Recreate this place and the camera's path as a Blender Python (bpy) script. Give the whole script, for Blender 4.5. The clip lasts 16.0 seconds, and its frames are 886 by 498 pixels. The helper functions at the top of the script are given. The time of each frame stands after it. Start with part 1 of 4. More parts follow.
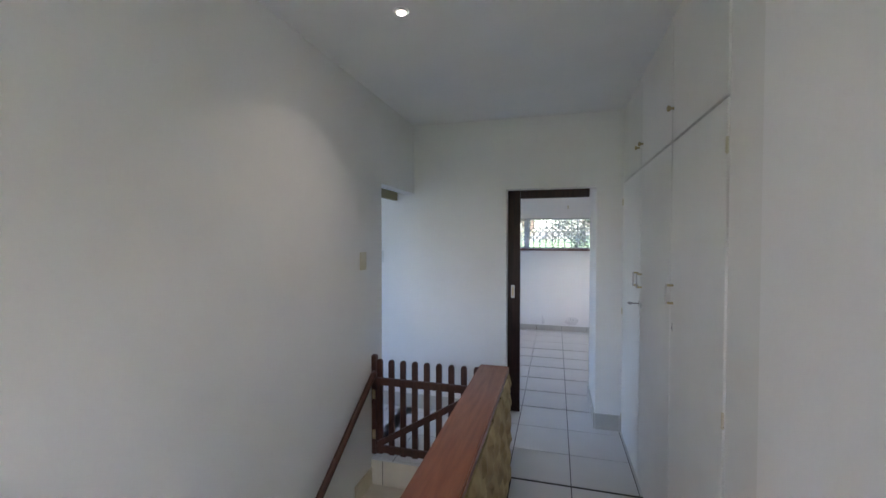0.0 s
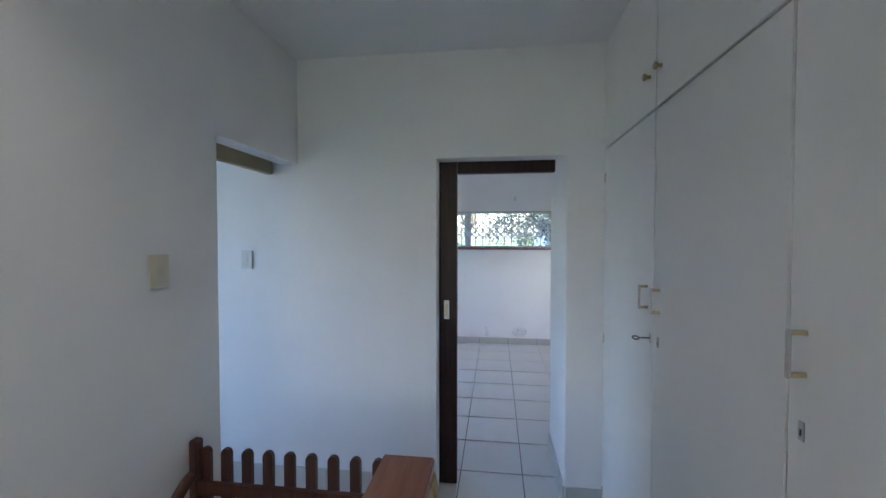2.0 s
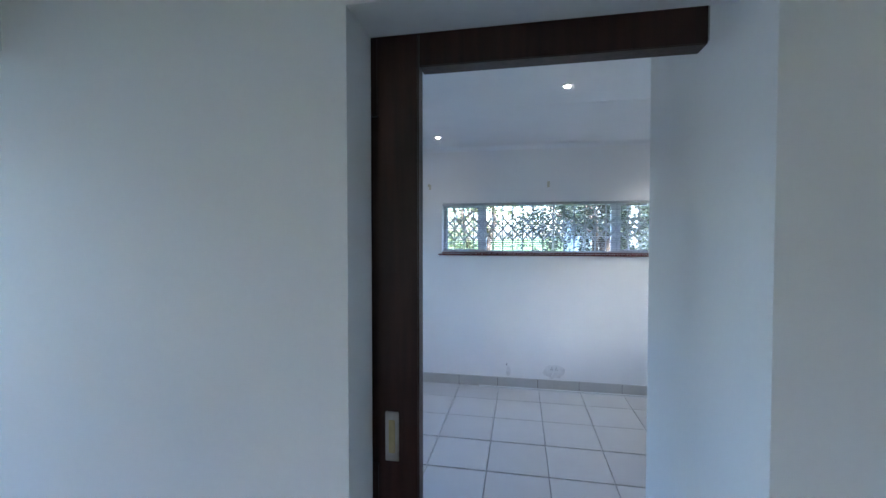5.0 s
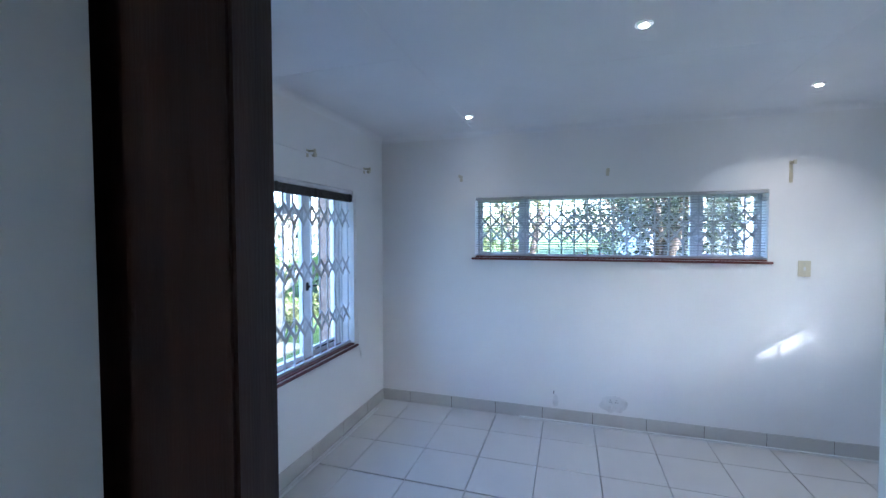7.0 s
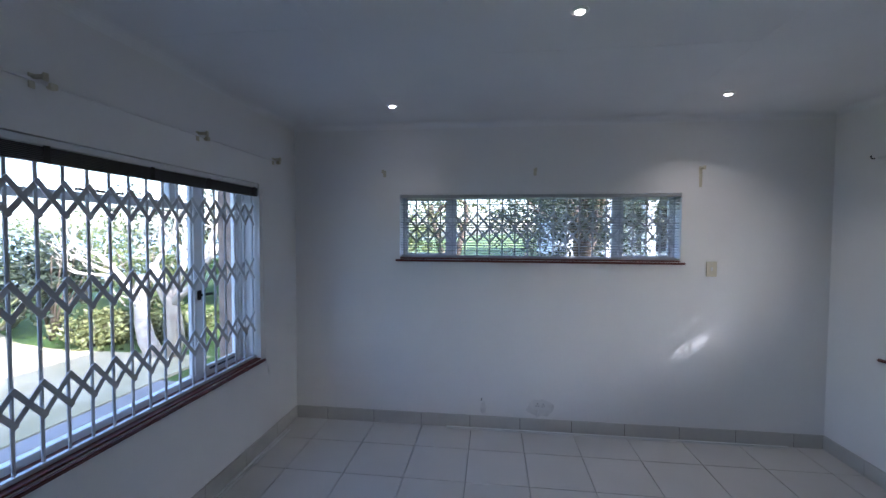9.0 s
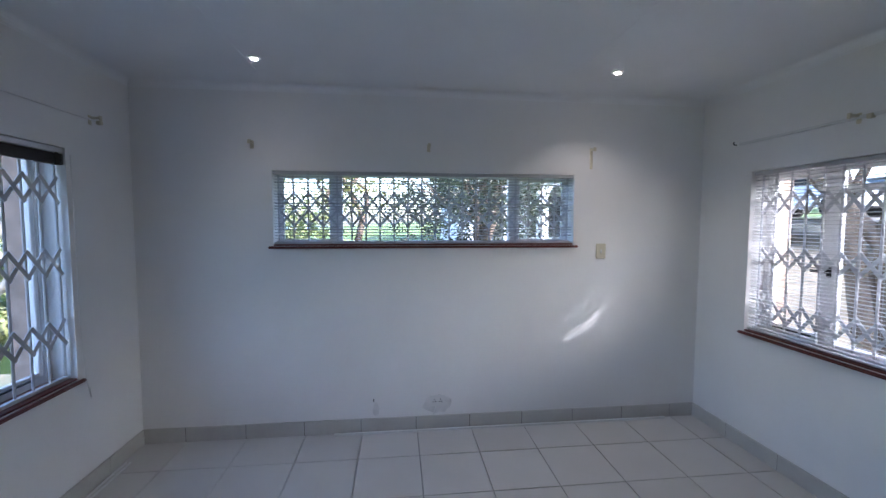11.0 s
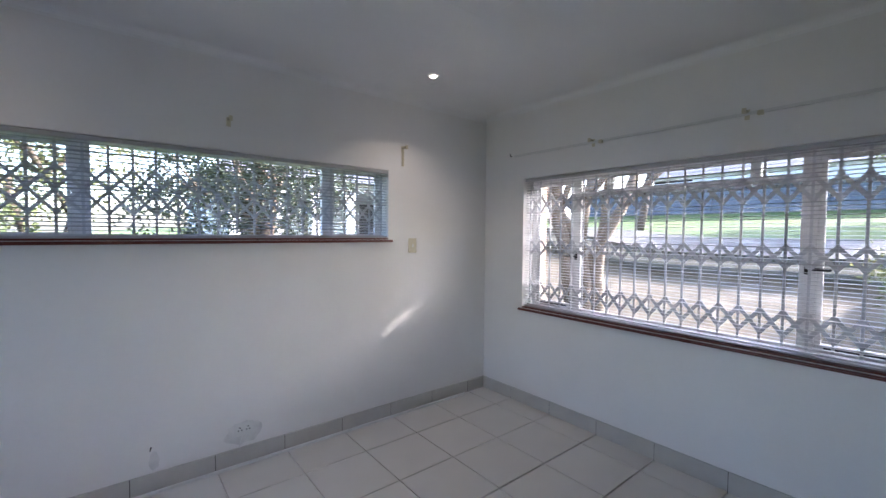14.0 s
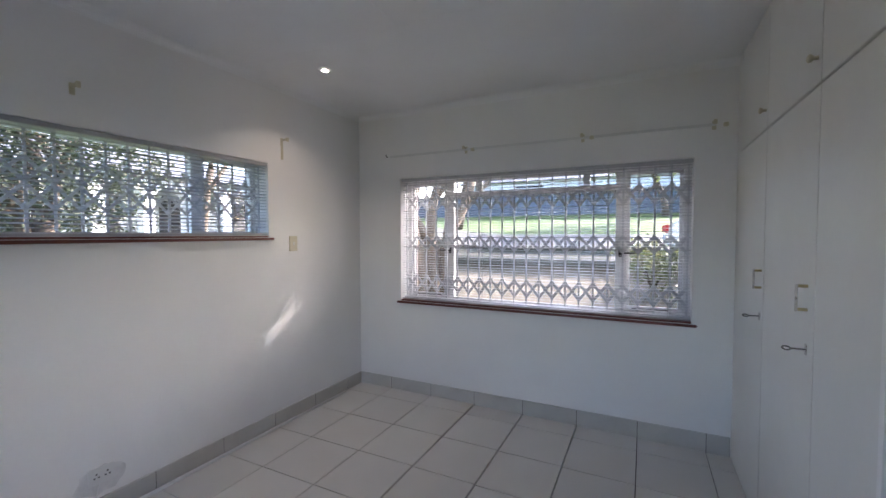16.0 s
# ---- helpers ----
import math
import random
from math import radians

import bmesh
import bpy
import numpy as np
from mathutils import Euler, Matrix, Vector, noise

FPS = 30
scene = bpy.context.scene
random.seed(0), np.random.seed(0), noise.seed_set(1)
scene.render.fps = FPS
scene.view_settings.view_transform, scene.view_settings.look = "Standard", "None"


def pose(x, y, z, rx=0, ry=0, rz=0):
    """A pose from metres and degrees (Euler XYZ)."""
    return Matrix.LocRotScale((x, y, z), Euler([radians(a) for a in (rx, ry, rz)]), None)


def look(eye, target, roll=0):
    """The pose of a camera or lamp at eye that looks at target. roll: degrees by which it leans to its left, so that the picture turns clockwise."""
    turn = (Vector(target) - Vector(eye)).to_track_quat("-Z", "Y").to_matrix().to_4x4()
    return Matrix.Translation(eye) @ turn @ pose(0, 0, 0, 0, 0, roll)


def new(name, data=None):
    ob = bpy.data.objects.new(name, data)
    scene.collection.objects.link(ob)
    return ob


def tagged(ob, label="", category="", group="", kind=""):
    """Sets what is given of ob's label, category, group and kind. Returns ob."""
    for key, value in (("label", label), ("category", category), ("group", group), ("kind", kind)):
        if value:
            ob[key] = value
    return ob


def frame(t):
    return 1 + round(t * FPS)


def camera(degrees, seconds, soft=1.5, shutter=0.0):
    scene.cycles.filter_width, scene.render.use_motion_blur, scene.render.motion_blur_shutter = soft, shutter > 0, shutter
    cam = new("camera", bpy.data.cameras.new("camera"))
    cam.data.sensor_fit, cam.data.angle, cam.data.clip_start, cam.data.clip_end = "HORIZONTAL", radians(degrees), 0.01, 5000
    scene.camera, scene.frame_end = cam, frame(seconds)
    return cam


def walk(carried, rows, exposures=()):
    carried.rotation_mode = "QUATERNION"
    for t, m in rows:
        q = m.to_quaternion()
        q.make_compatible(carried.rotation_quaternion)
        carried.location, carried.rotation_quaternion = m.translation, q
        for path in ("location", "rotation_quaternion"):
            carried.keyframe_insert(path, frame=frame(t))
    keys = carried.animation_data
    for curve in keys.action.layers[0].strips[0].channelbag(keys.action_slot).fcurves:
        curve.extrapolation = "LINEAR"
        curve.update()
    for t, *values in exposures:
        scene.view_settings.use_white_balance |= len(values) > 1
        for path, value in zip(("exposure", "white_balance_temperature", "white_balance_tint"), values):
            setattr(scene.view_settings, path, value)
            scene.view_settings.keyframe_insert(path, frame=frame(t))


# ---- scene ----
cam = camera(94.6, 16.0)
PATH = [
    (0, (0.168, 1.48, 1.636), (-0.365, 3.407, 1.587), -0.0),
    (0.5, (0.131, 1.767, 1.628), (-0.296, 3.72, 1.578), 0.1),
    (1, (0.111, 2.045, 1.625), (-0.177, 4.024, 1.575), 0.1),
    (1.5, (0.124, 2.388, 1.623), (-0.139, 4.37, 1.571), 0.0),
    (2, (0.095, 2.746, 1.603), (-0.164, 4.728, 1.55), -0.0),
    (2.5, (0.064, 3.072, 1.599), (-0.201, 5.054, 1.549), -0.0),
    (3, (0.107, 3.403, 1.565), (-0.159, 5.385, 1.522), 0.0),
    (3.5, (0.118, 3.709, 1.576), (-0.148, 5.69, 1.531), 0.0),
    (4, (0.085, 3.975, 1.589), (-0.182, 5.957, 1.547), 0.1),
    (4.2, (0.088, 4.067, 1.59), (-0.186, 6.048, 1.548), 0.1),
    (6.3, (0.059, 4.921, 1.664), (-0.509, 6.837, 1.589), -0.1),
    (6.5, (0.059, 4.987, 1.664), (-0.522, 6.899, 1.587), -0.1),
    (7, (0.059, 5.129, 1.662), (-0.529, 7.039, 1.592), -0.1),
    (7.5, (0.081, 5.221, 1.666), (-0.508, 7.131, 1.595), -0.1),
    (8, (0.064, 5.291, 1.668), (-0.477, 7.215, 1.595), -0.0),
    (8.5, (0.041, 5.353, 1.671), (-0.363, 7.31, 1.597), 0.1),
    (9, (0.018, 5.383, 1.67), (-0.219, 7.368, 1.596), 0.3),
    (9.5, (0.014, 5.397, 1.659), (-0.066, 7.394, 1.586), 0.4),
    (9.7, (0.011, 5.409, 1.651), (-0.009, 7.407, 1.573), 0.3),
    (11.8, (0.19, 5.932, 1.581), (0.598, 7.885, 1.439), 0.6),
    (12, (0.179, 5.961, 1.554), (0.662, 7.897, 1.43), 0.7),
    (12.5, (0.146, 6.033, 1.526), (0.871, 7.893, 1.41), 0.7),
    (13, (0.057, 6.007, 1.537), (0.973, 7.782, 1.428), 0.8),
    (13.5, (-0.048, 5.987, 1.544), (1.038, 7.664, 1.44), 0.6),
    (14, (-0.198, 6.013, 1.512), (1.057, 7.569, 1.433), 0.5),
    (14.5, (-0.33, 6.065, 1.49), (1.085, 7.477, 1.424), 0.3),
    (15, (-0.438, 6.108, 1.47), (1.12, 7.361, 1.405), 0.2),
    (15.5, (-0.545, 6.183, 1.466), (1.133, 7.269, 1.401), 0.1),
    (16, (-0.636, 6.33, 1.476), (1.158, 7.213, 1.404), -0.1),
]
EXPOSURES = [
    (0.0, 4.0, 6000, 20), (1.5, 3.98, 5800, 19), (2.5, 3.95, 5500, 16), (3.5, 3.86, 5350, 14), (4.2, 3.8, 5350, 14), (6.3, 4.05, 5050, 14),
    (7.0, 3.98, 5050, 15), (8.0, 3.2, 5400, 20), (9.0, 2.98, 5500, 20), (9.7, 3.03, 5500, 20), (12.0, 3.36, 5750, 20), (13.5, 3.36, 6000, 22), (16.0, 3.36, 6350, 22)]
walk(cam, [(t, look(eye, target, roll)) for t, eye, target, roll in PATH], EXPOSURES)

# ---- world and sun ----
SUN_TRAVEL = Vector((-0.76, 0.50, -0.57)).normalized()
world = bpy.data.worlds.new("world")
scene.world = world
world.use_nodes = True
wn = world.node_tree.nodes
sky = wn.new("ShaderNodeTexSky")
sky.sky_type = 'NISHITA'
sky.sun_disc = False
sky.sun_elevation = math.asin(-SUN_TRAVEL.z)
sky.sun_rotation = math.atan2(-SUN_TRAVEL.x, -SUN_TRAVEL.y)
sky.air_density, sky.dust_density, sky.ozone_density = 1.0, 2.5, 1.0
wn["Background"].inputs["Strength"].default_value = 0.15
world.node_tree.links.new(sky.outputs["Color"], wn["Background"].inputs["Color"])
sun = new("sun", bpy.data.lights.new("sun", "SUN"))
sun.data.energy, sun.data.angle, sun.data.color = 2.9, radians(0.4), (1.0, 0.95, 0.87)
sun.matrix_world = look((0, 0, 30), Vector((0, 0, 30)) + SUN_TRAVEL)


# ---- materials ----
def material(name, color, rough=0.6, metal=0.0, vary=0.06, scale=6.0, bump=0.1, fine=90.0, color2=None, spec=0.5, stretch=(1, 1, 1), random_piece=0.0, coat=0.0):
    m = bpy.data.materials.new(name)
    m.use_nodes = True
    nt = m.node_tree
    n, l = nt.nodes, nt.links
    b = n["Principled BSDF"]
    b.inputs["Metallic"].default_value = metal
    b.inputs["Specular IOR Level"].default_value = spec
    b.inputs["Coat Weight"].default_value = coat
    tc = n.new("ShaderNodeTexCoord")
    mp = n.new("ShaderNodeMapping")
    mp.inputs["Scale"].default_value = stretch
    l.new(tc.outputs["Object"], mp.inputs["Vector"])
    big = n.new("ShaderNodeTexNoise")
    big.inputs["Scale"].default_value, big.inputs["Detail"].default_value = scale, 5
    small = n.new("ShaderNodeTexNoise")
    small.inputs["Scale"].default_value, small.inputs["Detail"].default_value = fine, 3
    l.new(mp.outputs[0], big.inputs["Vector"])
    l.new(mp.outputs[0], small.inputs["Vector"])
    mix = n.new("ShaderNodeMix")
    mix.data_type = 'RGBA'
    c2 = color2 or tuple(c * (1 - 2 * vary) for c in color)
    mix.inputs["A"].default_value, mix.inputs["B"].default_value = (*color, 1), (*c2, 1)
    ramp = n.new("ShaderNodeMapRange")
    ramp.inputs["From Min"].default_value, ramp.inputs["From Max"].default_value = 0.35, 0.7
    l.new(big.outputs["Fac"], ramp.inputs["Value"])
    l.new(ramp.outputs[0], mix.inputs["Factor"])
    hsv = n.new("ShaderNodeHueSaturation")
    l.new(mix.outputs["Result"], hsv.inputs["Color"])
    val = n.new("ShaderNodeMath")
    val.operation = 'MULTIPLY_ADD'
    val.inputs[1].default_value, val.inputs[2].default_value = vary, 1 - vary / 2
    l.new(small.outputs["Fac"], val.inputs[0])
    if random_piece:
        info = n.new("ShaderNodeObjectInfo")
        add = n.new("ShaderNodeMath")
        add.operation = 'MULTIPLY_ADD'
        add.inputs[1].default_value = random_piece
        l.new(info.outputs["Random"], add.inputs[0])
        l.new(val.outputs[0], add.inputs[2])
        l.new(add.outputs[0], hsv.inputs["Value"])
    else:
        l.new(val.outputs[0], hsv.inputs["Value"])
    l.new(hsv.outputs[0], b.inputs["Base Color"])
    rr = n.new("ShaderNodeMath")
    rr.operation = 'MULTIPLY_ADD'
    rr.inputs[1].default_value, rr.inputs[2].default_value = 0.16, rough - 0.08
    l.new(big.outputs["Fac"], rr.inputs[0])
    l.new(rr.outputs[0], b.inputs["Roughness"])
    if bump:
        bp = n.new("ShaderNodeBump")
        bp.inputs["Strength"].default_value, bp.inputs["Distance"].default_value = bump, 0.004
        l.new(small.outputs["Fac"], bp.inputs["Height"])
        l.new(bp.outputs[0], b.inputs["Normal"])
    return m


def glass_material():
    m = bpy.data.materials.new("window_glass")
    m.use_nodes = True
    n, l = m.node_tree.nodes, m.node_tree.links
    n.remove(n["Principled BSDF"])
    clear, shine, mix, fr = n.new("ShaderNodeBsdfTransparent"), n.new("ShaderNodeBsdfGlossy"), n.new("ShaderNodeMixShader"), n.new("ShaderNodeLayerWeight")
    power, gloss = n.new("ShaderNodeMath"), n.new("ShaderNodeMath")
    power.operation, gloss.operation = 'POWER', 'MULTIPLY_ADD'
    power.inputs[1].default_value = 5.0
    gloss.inputs[1].default_value, gloss.inputs[2].default_value = 0.45, 0.02
    clear.inputs["Color"].default_value = (0.95, 0.97, 0.97, 1)
    shine.inputs["Roughness"].default_value = 0.02
    fr.inputs["Blend"].default_value = 0.5
    l.new(fr.outputs["Facing"], power.inputs[0])
    l.new(power.outputs[0], gloss.inputs[0])
    l.new(gloss.outputs[0], mix.inputs[0])
    l.new(clear.outputs[0], mix.inputs[1])
    l.new(shine.outputs[0], mix.inputs[2])
    l.new(mix.outputs[0], n["Material Output"].inputs["Surface"])
    return m


def glow_material(name, color, strength):
    m = bpy.data.materials.new(name)
    m.use_nodes = True
    b = m.node_tree.nodes["Principled BSDF"]
    b.inputs["Base Color"].default_value = (0.8, 0.8, 0.8, 1)
    b.inputs["Emission Color"].default_value = (*color, 1)
    b.inputs["Emission Strength"].default_value = strength
    return m


def leaf_material(name, c1, c2, rough=0.5):
    m = bpy.data.materials.new(name)
    m.use_nodes = True
    n, l = m.node_tree.nodes, m.node_tree.links
    b = n["Principled BSDF"]
    geo, mix = n.new("ShaderNodeNewGeometry"), n.new("ShaderNodeMix")
    mix.data_type = 'RGBA'
    mix.inputs["A"].default_value, mix.inputs["B"].default_value = (*c1, 1), (*c2, 1)
    l.new(geo.outputs["Random Per Island"], mix.inputs["Factor"])
    l.new(mix.outputs["Result"], b.inputs["Base Color"])
    b.inputs["Roughness"].default_value = rough
    tr, ms = n.new("ShaderNodeBsdfTranslucent"), n.new("ShaderNodeMixShader")
    l.new(mix.outputs["Result"], tr.inputs["Color"])
    ms.inputs[0].default_value = 0.35
    l.new(b.outputs[0], ms.inputs[1])
    l.new(tr.outputs[0], ms.inputs[2])
    l.new(ms.outputs[0], n["Material Output"].inputs["Surface"])
    return m


M_WALL = material("white_wall_paint", (0.83, 0.82, 0.80), 0.55, vary=0.03, scale=1.3, bump=0.12, fine=60)
M_PATCH = material("bare_filler", (0.77, 0.76, 0.74), 0.8, vary=0.1, scale=14, bump=0.3, fine=50)
M_CEIL = material("ceiling_paint", (0.86, 0.86, 0.85), 0.7, vary=0.03, scale=1.5, bump=0.05)
M_CUP = material("cupboard_enamel", (0.76, 0.75, 0.71), 0.38, vary=0.03, scale=2.0, bump=0.05, fine=40)
M_TILE = material("floor_tile_glaze", (0.58, 0.56, 0.53), 0.30, vary=0.02, scale=3, bump=0.03, fine=30, random_piece=0.05)
M_SKIRT = material("skirting_tile_glaze", (0.52, 0.50, 0.46), 0.4, vary=0.05, scale=5, bump=0.04, fine=30, random_piece=0.06)
M_GROUT = material("grout", (0.07, 0.067, 0.063), 0.9, vary=0.15, scale=12)
M_STEP = material("stair_tile_glaze", (0.62, 0.55, 0.42), 0.4, vary=0.06, scale=5, random_piece=0.05)
M_WOOD = material("red_brown_wood", (0.30, 0.098, 0.04), 0.32, vary=0.12, scale=7, bump=0.12, fine=60, color2=(0.20, 0.06, 0.025), stretch=(6, 0.6, 6), coat=0.2)
M_DARK = material("dark_stained_wood", (0.040, 0.016, 0.011), 0.4, vary=0.15, scale=6, bump=0.12, fine=60, color2=(0.018, 0.008, 0.007), spec=0.25, stretch=(8, 8, 0.5))
M_GATE = material("gate_wood", (0.085, 0.03, 0.017), 0.4, vary=0.15, scale=6, bump=0.12, fine=60, color2=(0.05, 0.018, 0.011), stretch=(8, 8, 0.6))
M_SILL = material("window_sill_wood", (0.15, 0.035, 0.025), 0.35, vary=0.12, scale=6, bump=0.1, color2=(0.09, 0.022, 0.017), stretch=(3, 3, 10))
M_STONE = material("sandstone", (0.46, 0.35, 0.17), 0.85, vary=0.2, scale=9, bump=0.8, fine=35, color2=(0.30, 0.21, 0.10), random_piece=0.25)
M_FRAME = material("white_window_frame", (0.80, 0.80, 0.80), 0.45, vary=0.05, scale=9, bump=0.05)
M_BARS = material("burglar_bar_paint", (0.60, 0.61, 0.63), 0.45, vary=0.05, scale=9, bump=0.05)
M_SLAT = material("blind_aluminium", (0.46, 0.46, 0.47), 0.35, vary=0.05, scale=9, bump=0.0)
M_DARKSLAT = material("dark_blind_slats", (0.035, 0.03, 0.03), 0.45, vary=0.15, scale=9, bump=0.05)
M_CREAM = material("cream_plastic", (0.63, 0.58, 0.43), 0.4, vary=0.04, bump=0.0)
M_WPLAST = material("white_plastic", (0.72, 0.72, 0.70), 0.35, vary=0.03, bump=0.0)
M_METAL = material("worn_chrome", (0.55, 0.53, 0.50), 0.3, metal=1.0, vary=0.1, scale=30, bump=0.05)
M_BRASS = material("aged_brass", (0.55, 0.46, 0.26), 0.35, metal=0.9, vary=0.12, scale=30, bump=0.05)
M_KEY = material("tarnished_steel", (0.16, 0.15, 0.14), 0.4, metal=0.9, vary=0.1, scale=30, bump=0.05)
M_IRON = material("black_iron", (0.02, 0.02, 0.02), 0.5, metal=0.5, vary=0.1)
M_CURTAIN = material("taupe_curtain_cloth", (0.30, 0.27, 0.245), 0.85, vary=0.12, scale=8, bump=0.4, fine=300)
M_GLASS = glass_material()
M_LAMP = glow_material("lamp_glow", (1.0, 0.90, 0.74), 9.0)
M_OLIVE = material("olive_beige_paint", (0.33, 0.28, 0.17), 0.6, vary=0.06, bump=0.1)
M_BRICK = material("outside_reveal_brick", (0.42, 0.30, 0.23), 0.85, vary=0.2, scale=14, bump=0.4)
M_GRASS = material("lawn_grass", (0.042, 0.088, 0.009), 0.9, vary=0.3, scale=0.7, bump=0.8, fine=14, color2=(0.07, 0.10, 0.017))
# brown blotches in the colour stand in for dappled sun on pale gravel
M_GRAVEL = material("gravel_yard", (0.33, 0.28, 0.21), 0.9, vary=0.5, scale=2.5, bump=0.9, fine=22, color2=(0.18, 0.145, 0.10))
M_DRY = material("dry_lawn", (0.50, 0.44, 0.30), 0.9, vary=0.25, scale=1.2, bump=0.8, fine=16, color2=(0.30, 0.27, 0.15))
# dark grey-brown because the bank's shade is put into this colour
M_BANK = material("bank_painted_shade", (0.19, 0.17, 0.13), 0.9, vary=0.2, scale=3, bump=0.6, fine=25, color2=(0.11, 0.115, 0.09))
M_CONC = material("pale_concrete", (0.27, 0.26, 0.25), 0.85, vary=0.12, scale=1.5, bump=0.3)
M_BARK = material("pale_bark", (0.20, 0.155, 0.11), 0.85, vary=0.25, scale=8, bump=0.6, fine=30, color2=(0.12, 0.09, 0.065), stretch=(1, 1, 0.4))
M_BARE = material("bleached_bark", (0.46, 0.41, 0.34), 0.85, vary=0.2, scale=8, bump=0.5, fine=30, color2=(0.30, 0.26, 0.21))
M_BARK2 = material("dark_bark", (0.10, 0.075, 0.055), 0.9, vary=0.25, scale=8, bump=0.6, fine=30)
M_LEAF = leaf_material("broad_leaf_green", (0.075, 0.11, 0.035), (0.17, 0.185, 0.065))
M_LEAFD = leaf_material("dark_leaf_green", (0.020, 0.030, 0.020), (0.055, 0.070, 0.042))
M_LEAFY = leaf_material("yellow_green_leaf", (0.18, 0.18, 0.07), (0.12, 0.14, 0.05))
M_BANANA = leaf_material("banana_leaf_green", (0.09, 0.17, 0.05), (0.16, 0.24, 0.09), 0.35)
M_GRASSY = leaf_material("dry_reed_leaf", (0.28, 0.27, 0.14), (0.16, 0.20, 0.07))
M_FENCE = material("blue_grey_wall_paint", (0.09, 0.115, 0.16), 0.7, vary=0.1, scale=1)
M_PALE = material("pale_house_paint", (0.68, 0.70, 0.74), 0.7, vary=0.05, scale=1)
M_ROOF = material("brown_roof_tile", (0.22, 0.13, 0.10), 0.8, vary=0.2, scale=3, bump=0.5)
M_SLATE = material("grey_roof_sheet", (0.10, 0.105, 0.12), 0.7, vary=0.15, scale=2, bump=0.3)
# near-black stand-in for shade inside cupboards and behind house windows
M_SHADE = material("painted_interior_shade", (0.05, 0.05, 0.055), 0.6, vary=0.1)
M_CARW = material("white_car_paint", (0.75, 0.75, 0.76), 0.25, vary=0.02, bump=0.0, coat=0.6)
M_CARG = material("tinted_car_glass", (0.02, 0.025, 0.03), 0.1, vary=0.02, bump=0.0)
M_TYRE = material("tyre_rubber", (0.02, 0.02, 0.02), 0.8)
M_RED = material("red_tail_lamp", (0.5, 0.02, 0.02), 0.25, vary=0.05, bump=0.0)
# haze over the sea is only this paler colour
M_SEA = material("hazy_sea", (0.25, 0.33, 0.40), 0.4, vary=0.05, scale=0.01, bump=0.0)


# ---- mesh helpers ----
def box(bm, x0, x1, y0, y1, z0, z1, bevel=0.0):
    r = bmesh.ops.create_cube(bm, size=1.0, matrix=Matrix.Translation(((x0 + x1) / 2, (y0 + y1) / 2, (z0 + z1) / 2)) @ Matrix.Diagonal((abs(x1 - x0), abs(y1 - y0), abs(z1 - z0), 1)))
    if bevel:
        edges = list({e for v in r["verts"] for e in v.link_edges})
        bmesh.ops.bevel(bm, geom=edges, offset=bevel, segments=2, affect='EDGES', clamp_overlap=True)
    return bm


def boxed(*args, **kw):
    return box(bmesh.new(), *args, **kw)


def tube(bm, points, radii, sides=8, cap=True):
    pts = [Vector(p) for p in points]
    if not isinstance(radii, (list, tuple)):
        radii = [radii] * len(pts)
    rings = []
    side = None
    for i, p in enumerate(pts):
        d = (pts[min(i + 1, len(pts) - 1)] - pts[max(i - 1, 0)]).normalized()
        if side is None:
            side = d.orthogonal().normalized()
        side = (side - d * side.dot(d)).normalized()
        up = d.cross(side)
        rings.append([bm.verts.new(p + radii[i] * (math.cos(a) * side + math.sin(a) * up)) for a in [2 * math.pi * k / sides for k in range(sides)]])
    for a, b in zip(rings, rings[1:]):
        for k in range(sides):
            f = bm.faces.new((a[k], a[(k + 1) % sides], b[(k + 1) % sides], b[k]))
            f.smooth = True
    if cap:
        bm.faces.new(rings[0][::-1])
        bm.faces.new(rings[-1])
    return bm


def prism(bm, outline, depth, place):
    """An outline in x and z, thickened along y, then placed by a matrix."""
    a = [bm.verts.new(place @ Vector((x, 0, z))) for x, z in outline]
    b = [bm.verts.new(place @ Vector((x, depth, z))) for x, z in outline]
    bm.faces.new(a)
    bm.faces.new(b[::-1])
    for i in range(len(a)):
        j = (i + 1) % len(a)
        bm.faces.new((a[j], a[i], b[i], b[j]))
    return bm


def disc(bm, cx, cy, z0, z1, r, sides=24, r2=None):
    return tube(bm, [(cx, cy, z0), (cx, cy, z1)], [r, r2 if r2 else r], sides)


def link(name, bm, mat, smooth=False):
    bmesh.ops.recalc_face_normals(bm, faces=bm.faces)
    me = bpy.data.meshes.new(name)
    bm.to_mesh(me)
    bm.free()
    me.materials.append(mat)
    return new(name, me)


def part(name, bm, mat, parent, label=""):
    ob = link(name, bm, mat)
    ob.parent = parent
    if label:
        ob["label"] = label
    return ob


def thing(name, x, y, z, label, category, group=""):
    ob = new(name)
    ob.location = (x, y, z)
    ob.empty_display_size = 0.1
    return tagged(ob, label, category, group)


def structure(name, bm, mat, label, category):
    return tagged(link(name, bm, mat), label, category, kind="structure")


def group_structure(name, label, category):
    ob = new(name)
    return tagged(ob, label, category, kind="structure")


